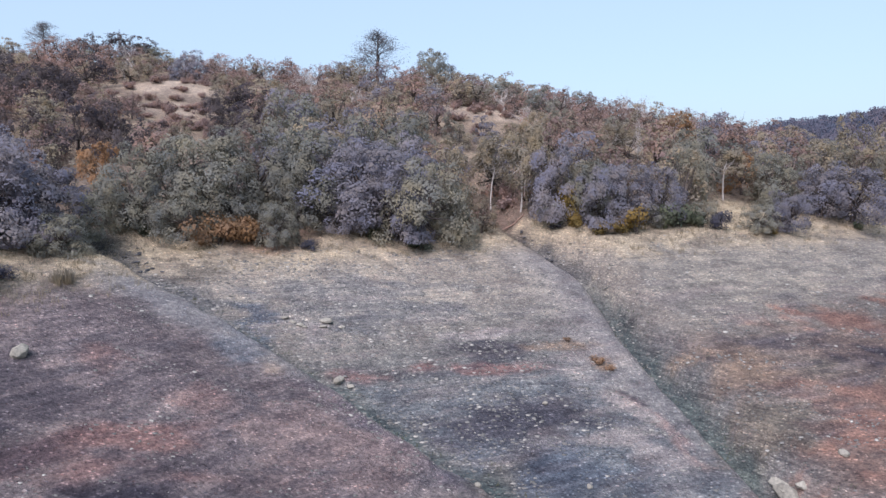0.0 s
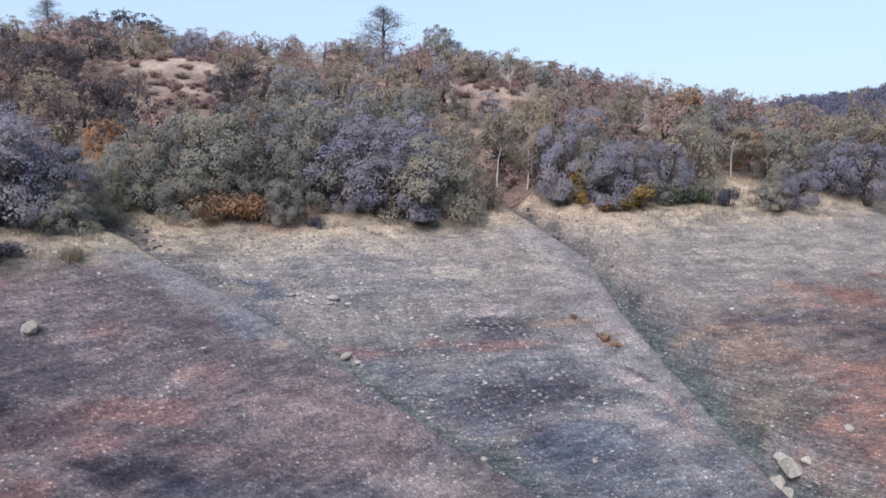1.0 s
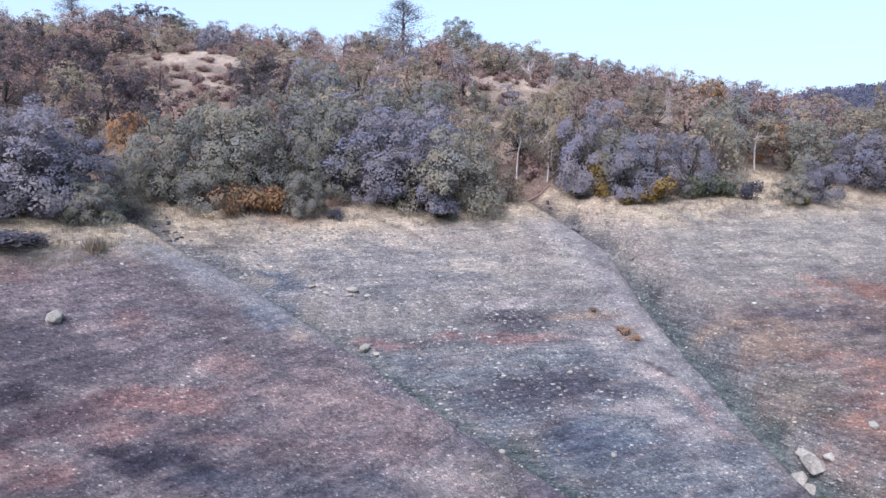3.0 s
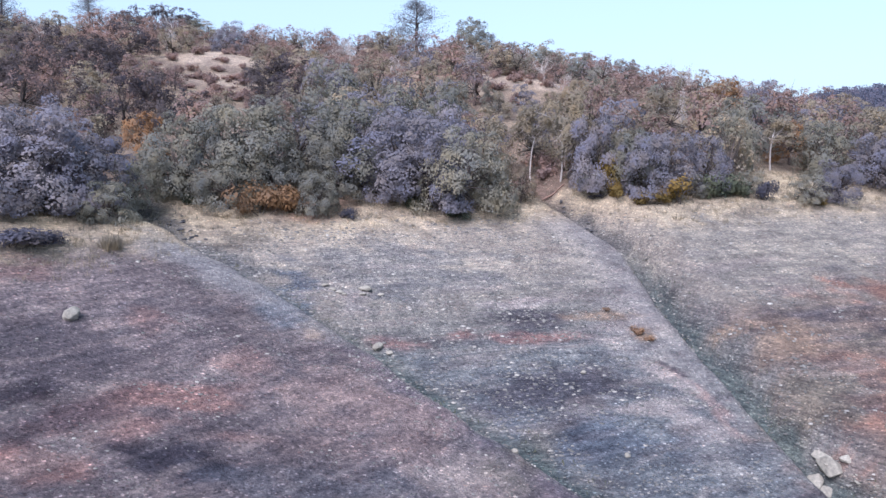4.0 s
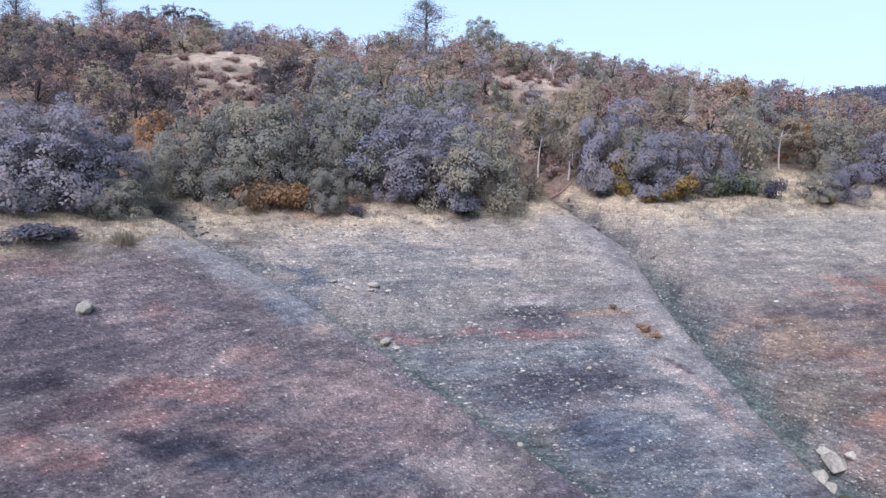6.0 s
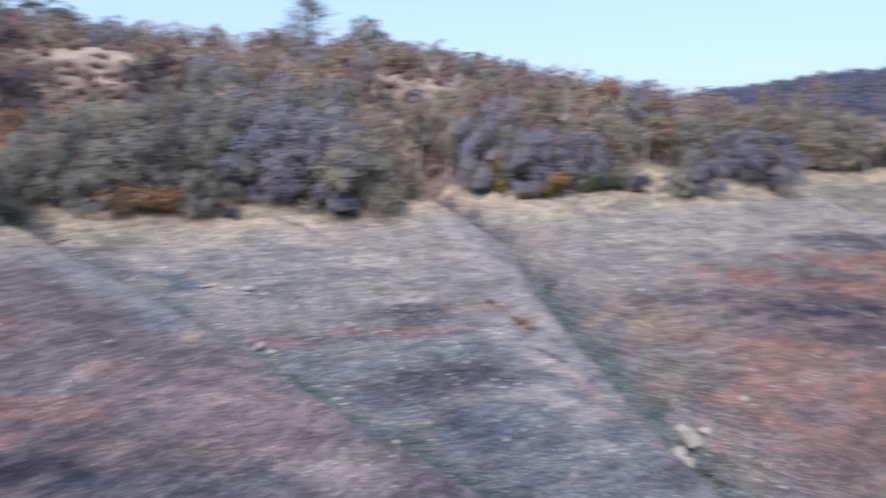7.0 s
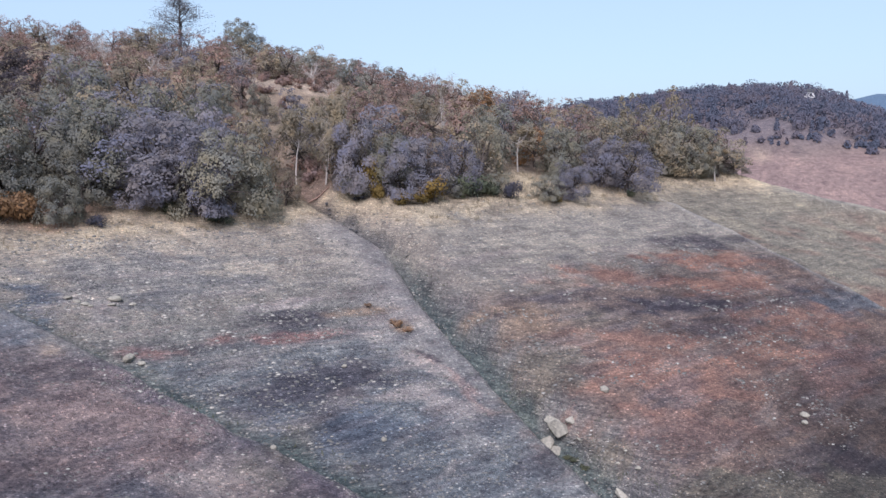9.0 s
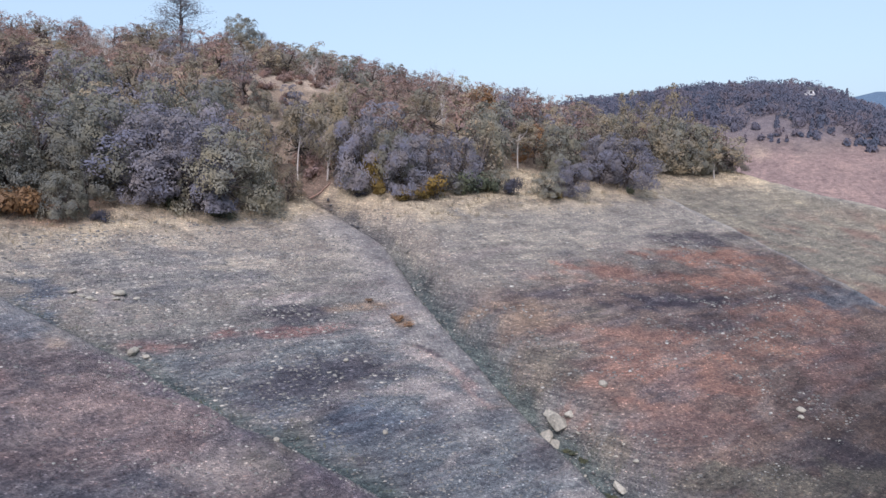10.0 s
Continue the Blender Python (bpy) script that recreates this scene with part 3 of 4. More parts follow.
def limb(rng, start, end, r0, r1, sag=0.12, steps=4, sides=4):
    k = np.linspace(0, 1, steps)[:, None]
    bend = rng.normal(0, sag, 3) * np.linalg.norm(np.subtract(end, start))
    pts = np.asarray(start) * (1 - k) + np.asarray(end) * k + np.sin(k * math.pi) * bend
    return tube(pts, np.linspace(r0, r1, steps), sides)


def tree_meshes(name, rng, height, width, leaves, size, material, bark, lobes=11, low=0.15, sparse=0.0, slim=0.6, twigs=0, stem=0.28, hollow=0.55):
    """Trunk with limbs and a crown of leaf sprays gathered in uneven lobes, standing at the origin."""
    fork = np.array([rng.normal(0, 0.25), rng.normal(0, 0.25), height * (stem + 0.1 * rng.random())])
    wood = [limb(rng, (0, 0, -0.4), fork, 0.035 * height * (1 - 0.5 * (stem > 0.4)), 0.024 * height * (1 - 0.5 * (stem > 0.4)), 0.06 if stem < 0.4 else 0.025)]
    centres, radii = [], []
    for k in range(lobes):
        turn, lift = rng.uniform(0, 2 * math.pi), (k + 0.5) / lobes
        out = width * 0.5 * math.sqrt(max(0.05, 1 - (lift * 1.05 - 0.25) ** 2)) * rng.uniform(0.35, 0.8)
        c = np.array([math.cos(turn) * out, math.sin(turn) * out, height * (low + (0.88 - low) * lift)])
        centres.append(c)
        radii.append(width * rng.uniform(0.16, 0.27) * (1.0 - 0.25 * lift))
        wood.append(limb(rng, fork * (0.8 + 0.2 * rng.random()), c, 0.014 * height * (1 - 0.8 * (stem > 0.4)), 0.004 * height * (1 - 0.6 * (stem > 0.4))))
        for _ in range(twigs):
            tip = c + rng.normal(0, 1, 3) * radii[-1] * 0.9
            wood.append(limb(rng, c, tip, 0.004 * height, 0.0012 * height, 0.1, 3, 3))
    centres, radii = np.array(centres), np.array(radii)
    # every lobe carries rounded clumps of sprays on its upper and outer side, with shaded gaps between them
    per = 5
    home = np.repeat(np.arange(lobes), per)
    face = centres[home] - np.array([0, 0, height * 0.4])
    face /= np.linalg.norm(face, axis=1)[:, None] + 1e-9
    out = rng.normal(0, 1, (lobes * per, 3))
    out /= np.linalg.norm(out, axis=1)[:, None]
    out = out + face * 0.65 + np.array([0, 0, 0.15])
    out /= np.linalg.norm(out, axis=1)[:, None]
    knot = centres[home] + out * radii[home][:, None] * rng.uniform(0.65, 1.05, (lobes * per, 1))
    ball = radii[home] * rng.uniform(0.36, 0.62, lobes * per)
    pick = rng.choice(lobes * per, leaves, p=ball**2 / (ball**2).sum())
    way = rng.normal(0, 1, (leaves, 3))
    way /= np.linalg.norm(way, axis=1)[:, None]
    way = way + out[pick] * 0.7 + np.array([0, 0, 0.3])
    way /= np.linalg.norm(way, axis=1)[:, None]
    at = knot[pick] + way * (ball[pick] * rng.uniform(hollow, 1.1, leaves))[:, None] * np.array([1, 1, 0.95])
    # some sprays deep inside the lobes close the view through the crown
    deep = rng.random(leaves) < 0.1 * (sparse < 0.08)
    at[deep] = centres[home[pick[deep]]] + rng.normal(0, 0.42, (deep.sum(), 3)) * radii[home[pick[deep]]][:, None]
    at += rng.normal(0, 0.03 + sparse, (leaves, 3))
    low_down = at[:, 2] < 0.05 * height
    at[low_down, 2] = rng.uniform(0.03, 0.2, low_down.sum()) * height
    lean = way * 0.9 + out[pick] * 0.45
    crown = leaf_mesh(name + "_crown", rng, at, lean, size, material, slim, 0.5)
    wv, wf = joined(wood, len(wood[0][0]) - 3)
    return raw_mesh(name + "_trunk", wv, wf, bark, True), crown


def plant_thing(name, meshes, label, category, group):
    ob = tagged(new(name), label, category, group)
    child("trunk", meshes[0], ob)
    child("crown", meshes[1], ob)
    return ob


def shrub_mesh(rng, height, width, leaves, size, material):
    lobes = 7
    c = np.stack([rng.normal(0, width * 0.22, lobes), rng.normal(0, width * 0.18, lobes), rng.uniform(0.25, 0.65, lobes) * height], 1)
    r = rng.uniform(0.2, 0.34, lobes) * width
    pick = rng.integers(0, lobes, leaves)
    way = rng.normal(0, 1, (leaves, 3))
    way /= np.linalg.norm(way, axis=1)[:, None]
    at = c[pick] + way * r[pick][:, None] * rng.uniform(0.5, 1.1, (leaves, 1)) * np.array([1, 1, 0.75 * height / width + 0.2])
    at[:, 2] = np.clip(at[:, 2], 0.02, None)
    crown = leaf_mesh("shrub_crown", rng, at, way + np.array([0, 0, 0.4]), size, material)
    stems = [limb(rng, (rng.normal(0, 0.08), rng.normal(0, 0.08), -0.2), c[k], 0.03, 0.01, 0.1, 4, 4) for k in range(lobes)]
    sv, sf = joined(stems, 1)
    return raw_mesh("shrub_stems", sv, sf, BARK, True), crown


TREES = {}


def register(key, size, name, label, category, group, variants):
    """Keep the alike plants of one kind, with their own height and width."""
    TREES[key] = (size, name, label, category, group, variants, [None] * len(variants))


def plant(key, x, y, height, width, turn=0.0, variant=0, sink=0.12):
    """Set a plant of that height and width on the ground."""
    (own_h, own_w), name, label, category, group, variants, made = TREES[key]
    variant %= len(variants)
    m = pose(x, y, height_at(x, y) - sink, 0, 0, turn)
    if made[variant] is None:
        ob = made[variant] = plant_thing(name, variants[variant], label, category, group)
    else:
        ob = copy_thing(made[variant], m)
    ob.matrix_basis = m @ Matrix.Diagonal((width / own_w, width / own_w, height / own_h, 1))
    return ob


def pine_meshes(rng, height, width, leaves, upward=0.9):
    """A thin open pine: a leaning trunk, rising limbs and needle tufts out at their ends."""
    lean = rng.normal(0, 0.03, 2) * height
    k = np.linspace(0, 1, 9)[:, None]
    axis = np.concatenate([lean * k**1.5 + rng.normal(0, 0.05, (9, 2)), k * height - 0.4 * (1 - k)], 1)
    wood = [tube(axis, np.linspace(0.022 * height, 0.003 * height, 9), 6)]
    tufts = []
    for i in range(64):
        up = 0.25 + 0.73 * (i + rng.random()) / 64
        base = np.array([np.interp(up, k[:, 0], axis[:, n]) for n in range(3)])
        turn = rng.uniform(0, 2 * math.pi)
        reach = width * 0.52 * min(1.0, (1.06 - up) * 1.7) * rng.uniform(0.5, 1.05)
        tip = base + np.array([math.cos(turn) * reach, math.sin(turn) * reach, reach * upward * rng.uniform(0.3, 1.3)])
        wood.append(limb(rng, base, tip, 0.0045 * height, 0.0012 * height, 0.08, 4, 3))
        for f in (0.55, 0.8, 1.0):
            tufts.append(base + (tip - base) * f + rng.normal(0, 0.12, 3))
    tufts = np.array(tufts + [axis[-1], axis[-1] - (0, 0, 0.4)])
    pick = rng.integers(0, len(tufts), leaves)
    way = rng.normal(0, 1, (leaves, 3))
    wv, wf = joined(wood, 12)
    return raw_mesh("pine_trunk", wv, wf, BARK, True), leaf_mesh("pine_crown", rng, tufts[pick] + way * 0.035 * height, way + np.array([0, 0, 0.8]), 0.0125 * height, LEAF["pine"], 0.3)


def pale_tree_meshes(rng, height, width):
    """A slender oak with a pale bare stem below a thin brown-olive crown."""
    trunk, crown = tree_meshes("pale", rng, height, width, 3400, 0.13, LEAF["olive"], PALE_BARK, 10, 0.55, 0.1, 0.45, 2, 0.56)
    return trunk, crown


rng = np.random.default_rng(11)
register("live", (7.0, 7.6), "live_oak", "dense grey-green live oak on the hillside", "oak tree", "hillside oaks",
         [tree_meshes("live", rng, 7.0, 7.6, 10500, 0.11, LEAF["live"], BARK, 24, 0.05, 0.0, 0.62, 0, 0.28, 0.75) for _ in range(4)])
register("blue", (7.0, 7.4), "blue_oak", "grey-blue leaved oak with a dense rounded crown", "oak tree", "hillside oaks",
         [tree_meshes("blue", rng, 7.0, 7.4, 10500, 0.11, LEAF["blue"], BARK, 24, 0.05, 0.0, 0.62, 1, 0.28, 0.75) for _ in range(4)])
register("live_far", (7.0, 7.6), "live_oak", "dense grey-green live oak on the hillside", "oak tree", "hillside oaks",
         [tree_meshes("live", rng, 7.0, 7.6, 2500, 0.17, LEAF["live"], BARK, 15, 0.06, 0.0, 0.62, 0, 0.28, 0.75) for _ in range(4)])
register("blue_far", (7.0, 7.4), "blue_oak", "grey-blue leaved oak with a dense rounded crown", "oak tree", "hillside oaks",
         [tree_meshes("blue", rng, 7.0, 7.4, 2500, 0.17, LEAF["blue"], BARK, 15, 0.06, 0.0, 0.62, 0, 0.28, 0.75) for _ in range(4)])
register("olive", (7.0, 6.4), "olive_oak", "olive-brown leaved oak among the hillside trees", "oak tree", "hillside oaks",
         [tree_meshes("olive", rng, 7.0, 6.4, 1650, 0.17, LEAF["olive"], BARK, 14, 0.1, 0.04, 0.55, 2, 0.28, 0.65) for _ in range(4)])
register("brown", (6.0, 5.6), "brown_oak", "rust-brown thinly leaved oak on the upper slope", "oak tree", "upper slope oaks",
         [tree_meshes("brown", rng, 6.0, 5.6, 950, 0.16, LEAF["brown"], BARK, 12, 0.06, 0.1, 0.5, 2, 0.28, 0.55) for _ in range(5)])
register("darkoak", (7.0, 7.6), "dark_oak", "dark evergreen oak with a dense crown", "oak tree", "hillside oaks",
         [tree_meshes("dark", rng, 7.0, 7.6, 3000, 0.16, LEAF["shade"], BARK, 13, 0.08) for _ in range(3)])
register("bare", (6.0, 4.6), "bare_oak", "pale leafless oak with fine branches", "oak tree", "upper slope oaks",
         [tree_meshes("bare", rng, 6.0, 4.6, 260, 0.12, LEAF["brown"], PALE_BARK, 12, 0.35, 0.2, 0.3, 9) for _ in range(2)])
register("rusttree", (7.0, 6.4), "orange_oak", "orange-brown autumn oak among grey trees", "oak tree", "hillside oaks",
         [tree_meshes("rust", rng, 7.0, 6.4, 3000, 0.16, LEAF["rust"], BARK, 12, 0.2, 0.06) for _ in range(2)])
register("pale", (7.0, 5.0), "pale_stemmed_oak", "slender oak with a pale bare stem", "oak tree", "pale stemmed oaks",
         [pale_tree_meshes(rng, 7.0, 5.0) for _ in range(3)])
register("pine", (13.0, 8.5), "grey_pine", "tall thin grey pine standing on the ridge", "pine tree", "ridge pines",
         [pine_meshes(rng, 13.0, 8.5, 4200, 0.9) for _ in range(3)])
register("conifer", (7.0, 3.2), "young_pine", "small narrow pine on the skyline", "pine tree", "ridge pines",
         [pine_meshes(rng, 7.0, 3.2, 1500, 0.2) for _ in range(1)])
register("rust", (2.0, 2.8), "orange_shrub", "orange-brown leaved shrub at the edge of the trees", "shrub", "edge shrubs",
         [shrub_mesh(rng, 2.0, 2.8, 1300, 0.1, LEAF["rust"]) for _ in range(2)])
register("gold", (2.2, 2.2), "golden_shrub", "golden-yellow leaved shrub at the edge of the trees", "shrub", "edge shrubs",
         [shrub_mesh(rng, 2.2, 2.2, 1100, 0.1, LEAF["gold"]) for _ in range(2)])
register("green", (1.8, 2.6), "green_shrub", "low green shrub at the edge of the trees", "shrub", "edge shrubs",
         [shrub_mesh(rng, 1.8, 2.6, 1200, 0.1, LEAF["green"]) for _ in range(2)])
register("grey", (1.8, 2.6), "grey_shrub", "low grey-leaved shrub on the stony slope", "shrub", "edge shrubs",
         [shrub_mesh(rng, 1.8, 2.6, 1200, 0.1, LEAF["slate"]) for _ in range(2)])

register("weed", (2.0, 2.8), "dry_weed", "low orange-brown dried weed beside the gully", "weed", "dry weeds",
         [shrub_mesh(rng, 2.0, 2.8, 500, 0.2, LEAF["tan"]) for _ in range(2)])
register("darkweed", (1.8, 2.6), "gully_shrub", "low dark green shrub growing in the gully", "shrub", "gully shrubs",
         [shrub_mesh(rng, 1.8, 2.6, 900, 0.16, LEAF["weed"]) for _ in range(2)])
register("brush", (1.8, 2.6), "brown_brush", "low grey-brown brush on the hillside", "shrub", "hillside brush",
         [shrub_mesh(rng, 1.8, 2.6, 320, 0.17, LEAF["brown"]) for _ in range(3)])

# the trees and shrubs along the old waterline and on the skyline: x, y, height, width
PLANTED = {
    "blue": [(-24.8, 36.9, 5.4, 7.1), (-22.9, 40.6, 4.2, 4.7), (-27.3, 38.2, 4.8, 3.8), (-6.3, 52.2, 6.3, 8.4), (-6.9, 51, 3.3, 3.7), (-3.8, 49.6, 5.2, 4.8), (8.1, 54.4, 5.6, 3.9), (11.8, 53.7, 4.6, 4), (13.9, 54.7, 4.5, 4.3), (28, 57.8, 3.3, 3.7), (35.8, 62.5, 4.9, 6.7), (33.4, 63.2, 4.5, 4.5), (-26, 37, 4.6, 4.6), (-23.6, 38.5, 4.9, 5.4), (-26, 40.4, 5, 5.3), (-22.6, 38.5, 2.2, 2.9), (-24.4, 36.3, 3.3, 4.5), (-2.9, 52.7, 5.9, 5.5), (17.3, 57.1, 4.2, 4)],
    "live": [(-20.4, 37.7, 2.3, 3.1), (-20.3, 47.3, 5.4, 5.4), (-16.9, 49.8, 6.1, 6.9), (-16.8, 45.9, 3.4, 4.1), (-11.1, 47.1, 2.9, 3.2), (-13.9, 53.3, 6, 7.3), (-9.7, 52.4, 6.3, 5.9), (-1.4, 50.5, 5.9, 6.1), (0.6, 51.9, 3.7, 3.3), (8.3, 54, 2.1, 2.6), (16, 54.9, 1.8, 2.4), (20.9, 57.3, 1.9, 2.4), (24.9, 56.5, 2.2, 3.1), (61, 80.5, 3, 3.7), (54.3, 79.9, 4.4, 4.4), (-2.1, 138, 7.1, 7.2), (-53.7, 134, 3.8, 5.8), (49.9, 92, 4.6, 4.8), (-21.8, 42.8, 3, 3.3), (-18.6, 48.5, 5.1, 4.7), (-15.1, 49.1, 4.4, 4.8), (-10.5, 50.1, 4, 4), (10.9, 54.8, 4.7, 3.9), (21.4, 63.5, 5.6, 4.6)],
    "live+": [(30.1, 64.2, 5.1, 5.1), (50.6, 80.5, 6.5, 5.8), (56.1, 81.1, 6.3, 6.7)],
    "grey": [(-22.1, 31.8, 1.1, 3.5), (-21, 33, 0.8, 2.2), (-8.9, 46.8, 0.9, 1.3), (21.6, 55.8, 2, 1.7)],
    "rusttree": [(-24.8, 52, 4.5, 3.4)],
    "olive": [(-27.9, 52.2, 3.8, 3.8), (2.8, 53.8, 2.6, 2.6), (9.9, 55.2, 4.8, 3.5), (0.4, 55.2, 5.3, 3.9), (54.6, 82.5, 6.3, 7.4), (52.2, 79.8, 5.4, 6.1), (48.7, 79.3, 6.4, 5.7), (-49.7, 132, 3.2, 5.2), (53.7, 95, 7.5, 5), (61.3, 97, 10.9, 6), (-23.1, 49.7, 2.8, 3.2), (7.6, 55.4, 4.8, 3.5), (19.8, 59.5, 5.5, 4.2), (34.4, 66.6, 5.6, 5.3), (58.5, 80, 5.9, 6.6), (46.2, 78.4, 7, 6.3), (4.4, 62.6, 5.2, 4.2), (7.2, 62.2, 5, 4)],
    "green": [(-19.5, 46.1, 1.1, 1.3), (-2, 49.7, 1, 1.8), (-5, 49.8, 1.4, 1.1), (1, 54.3, 1.9, 1.2), (18.2, 55.8, 2.4, 3.5), (19.9, 56.4, 1.8, 2.7), (35.6, 61.2, 1, 0.9)],
    "rust": [(-14.4, 45.5, 2.7, 3.3), (-12.9, 47.6, 2.3, 3.2)],
    "pale": [(3.9, 59.4, 5.9, 3.3), (6.1, 56.8, 6.7, 4), (25.8, 65.8, 4.6, 4.1), (29.1, 65.7, 2.9, 2.3), (57.2, 78.7, 4.4, 4.4), (22, 80, 3.5, 3.3), (15.6, 66, 2.2, 2.7), (9.7, 76.2, 4.6, 3.2), (-3.4, 79.8, 4.2, 3.2), (17.2, 73.5, 4.8, 3.4)],
    "gold": [(9.3, 53.7, 3.3, 2.4), (9.7, 52.9, 1.5, 1.6), (14.3, 53.1, 2.4, 2.9), (11.8, 52, 1.2, 2.4), (25.9, 56.3, 1, 1.2)],
    "pine": [(-12.7, 140, 9.8, 11.5), (-75.7, 138, 7.3, 7.5), (-67.7, 100, 8.7, 6), (1.6, 139, 4.9, 4.3)],
    "conifer": [(-68.4, 142, 7, 1.6), (-63, 142, 7.7, 1.6)],
    "darkoak": [(-59.3, 136, 6.2, 9.1), (-63.8, 136, 5.6, 7.5), (-55.4, 133, 4.8, 7.3), (-68.1, 138, 4.8, 6.6)],
    "bare": [(18.2, 112, 2.7, 3.4), (17.2, 114, 2.7, 3.5), (21.2, 78, 5.1, 2.7), (-25, 122, 2.2, 3.3), (11.5, 125, 3.2, 4.3), (31.4, 112, 5.8, 3.8), (28, 112, 5.6, 3.8), (57.4, 80.5, 3.1, 3.7)],
    "brush": [(4.9, 58.8, 1.5, 2.1), (2.9, 57.2, 1.3, 1.7), (6.9, 58.8, 1.6, 2.1), (5.2, 60.2, 2.0, 2.4)],
    "darkweed": [(15.5, 29.35, 0.25, 0.6), (15.9, 28.6, 0.2, 0.5), (16.5, 26.7, 0.3, 0.9), (16.7, 26.1, 0.3, 0.8)],
}
for key, rows_of in PLANTED.items():
    for n, (x, y, high, wide) in enumerate(rows_of):
        plant(key.rstrip('+'), x, y, high, wide, 47.0 * n + 13 * len(key), n)

# scattered hillside trees, thicker and taller near the old waterline
RIBS = ((-38, 103, 6.5), (-35, 95, 6), (-32, 87, 5.5), (-29, 80, 4), (-44, 91, 4.5), (4, 88.5, 5.5), (-38, 86, 4), (5, 96, 4))
GLADES = ((26.2, 62.5, 4.0), (4.8, 56.6, 2.4), (29, 63, 3.2))
taken = [(x, y, wide) for key, rows_of in PLANTED.items() for x, y, high, wide in rows_of]
rng = np.random.default_rng(5)
cand = rng.uniform(0, 1, (16000, 2))
cand_y = 47 + cand[:, 1] * 103
cand_x = (cand[:, 0] - 0.5) * 2 * (0.74 * cand_y + 6)
cand_z = ground_height(cand_x, cand_y)
count = 0
for x, y, z in zip(cand_x, cand_y, cand_z):
    if z < 0.8 or count >= 560:
        continue
    if any(math.hypot(x - px, (y - py) * 0.8) < r for px, py, r in RIBS + GLADES) or (x > 58 and y < 84) or (x < -0.27 * y and y < 58):
        continue
    low = y < 76 + 12 * float(value_noise(x / 14, 3.0, 8)) + (8 if x > 15 else 0)
    gap = 2.4 if low else 2.6
    if any((x - a) ** 2 + (y - b) ** 2 < (gap + 0.12 * w) ** 2 for a, b, w in taken):
        continue
    r = rng.random()
    if low and x > 9:
        key = "olive" if r < 0.42 else "brown" if r < 0.7 else "live_far" if r < 0.82 else "blue_far" if r < 0.93 else "rusttree"
        high = rng.uniform(4.0, 6.2)
    elif y < 98 and x < -0.2 * y - 2 and y > 58:
        key = "darkoak" if r < 0.4 else "brown" if r < 0.75 else "olive"
        high = rng.uniform(3.4, 5.2)
    elif low:
        key = "live_far" if r < 0.34 else "blue_far" if r < 0.62 else "olive" if r < 0.88 else "brown"
        high = rng.uniform(4.0, 6.2)
    else:
        key = "brown" if r < 0.66 else "olive" if r < 0.8 else "bare" if r < 0.88 else "live_far" if r < 0.95 else "blue_far"
        high = rng.uniform(2.4, 4.6)
    if 60 < y < 84 and (abs(x + 0.36 * y) < 6 or abs(x - 0.05 * y) < 4):
        high *= 0.62
    if x < -70 and y > 118:
        high *= 0.5
    wide = high * rng.uniform(0.85, 1.2) * (1.0 if low else 1.25)
    taken.append((x, y, wide))
    plant(key, x, y, high, wide, rng.uniform(0, 360), int(rng.integers(0, 20)))
    count += 1

# low brush on the bare ribs and between the front trees
for n in range(150):
    if n < 105:
        px, py, r = RIBS[n % 8]
        x, y = px + rng.normal(0, 0.5) * r, py + rng.normal(0, 0.6) * r
    else:
        y = rng.uniform(46, 60)
        x = rng.uniform(-0.55 * y, 0.55 * y)
        if not 0.4 < height_at(x, y) < 2.5:
            continue
    plant("brush" if n < 105 else ("brush", "grey", "green")[n % 3], x, y, rng.uniform(0.5, 1.5), rng.uniform(0.9, 2.2), rng.uniform(0, 360), n)

# ---- the woodland across the cove, too far off to count ----
def far_leaf_material():
    """Grey-blue, brown and dark trees in turn, a few metres each, with the haze in their colour."""
    m, n, l, shader = node_material("hazy_woodland_crowns", 0.8)
    place = n.new("ShaderNodeTexCoord").outputs["Object"]
    tree = n.new("ShaderNodeTexVoronoi")
    tree.inputs["Scale"].default_value = 0.14
    l.new(place, tree.inputs["Vector"])
    one = n.new("ShaderNodeSeparateColor")
    l.new(tree.outputs["Color"], one.inputs[0])
    # blue shift of the distance haze is mixed into these crown tones
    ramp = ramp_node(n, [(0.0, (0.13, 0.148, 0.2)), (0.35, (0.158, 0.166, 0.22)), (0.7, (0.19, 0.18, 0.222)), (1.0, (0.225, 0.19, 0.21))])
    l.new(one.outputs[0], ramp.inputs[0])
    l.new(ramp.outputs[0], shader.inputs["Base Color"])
    # thin leaves; the large share also lifts shadows the way haze would
    thin, both = n.new("ShaderNodeBsdfTranslucent"), n.new("ShaderNodeMixShader")
    l.new(ramp.outputs[0], thin.inputs[0])
    both.inputs[0].default_value = 0.5
    l.new(shader.outputs[0], both.inputs[1])
    l.new(thin.outputs[0], both.inputs[2])
    l.new(both.outputs[0], n["Material Output"].inputs[0])
    return m


FAR_LEAF = far_leaf_material()


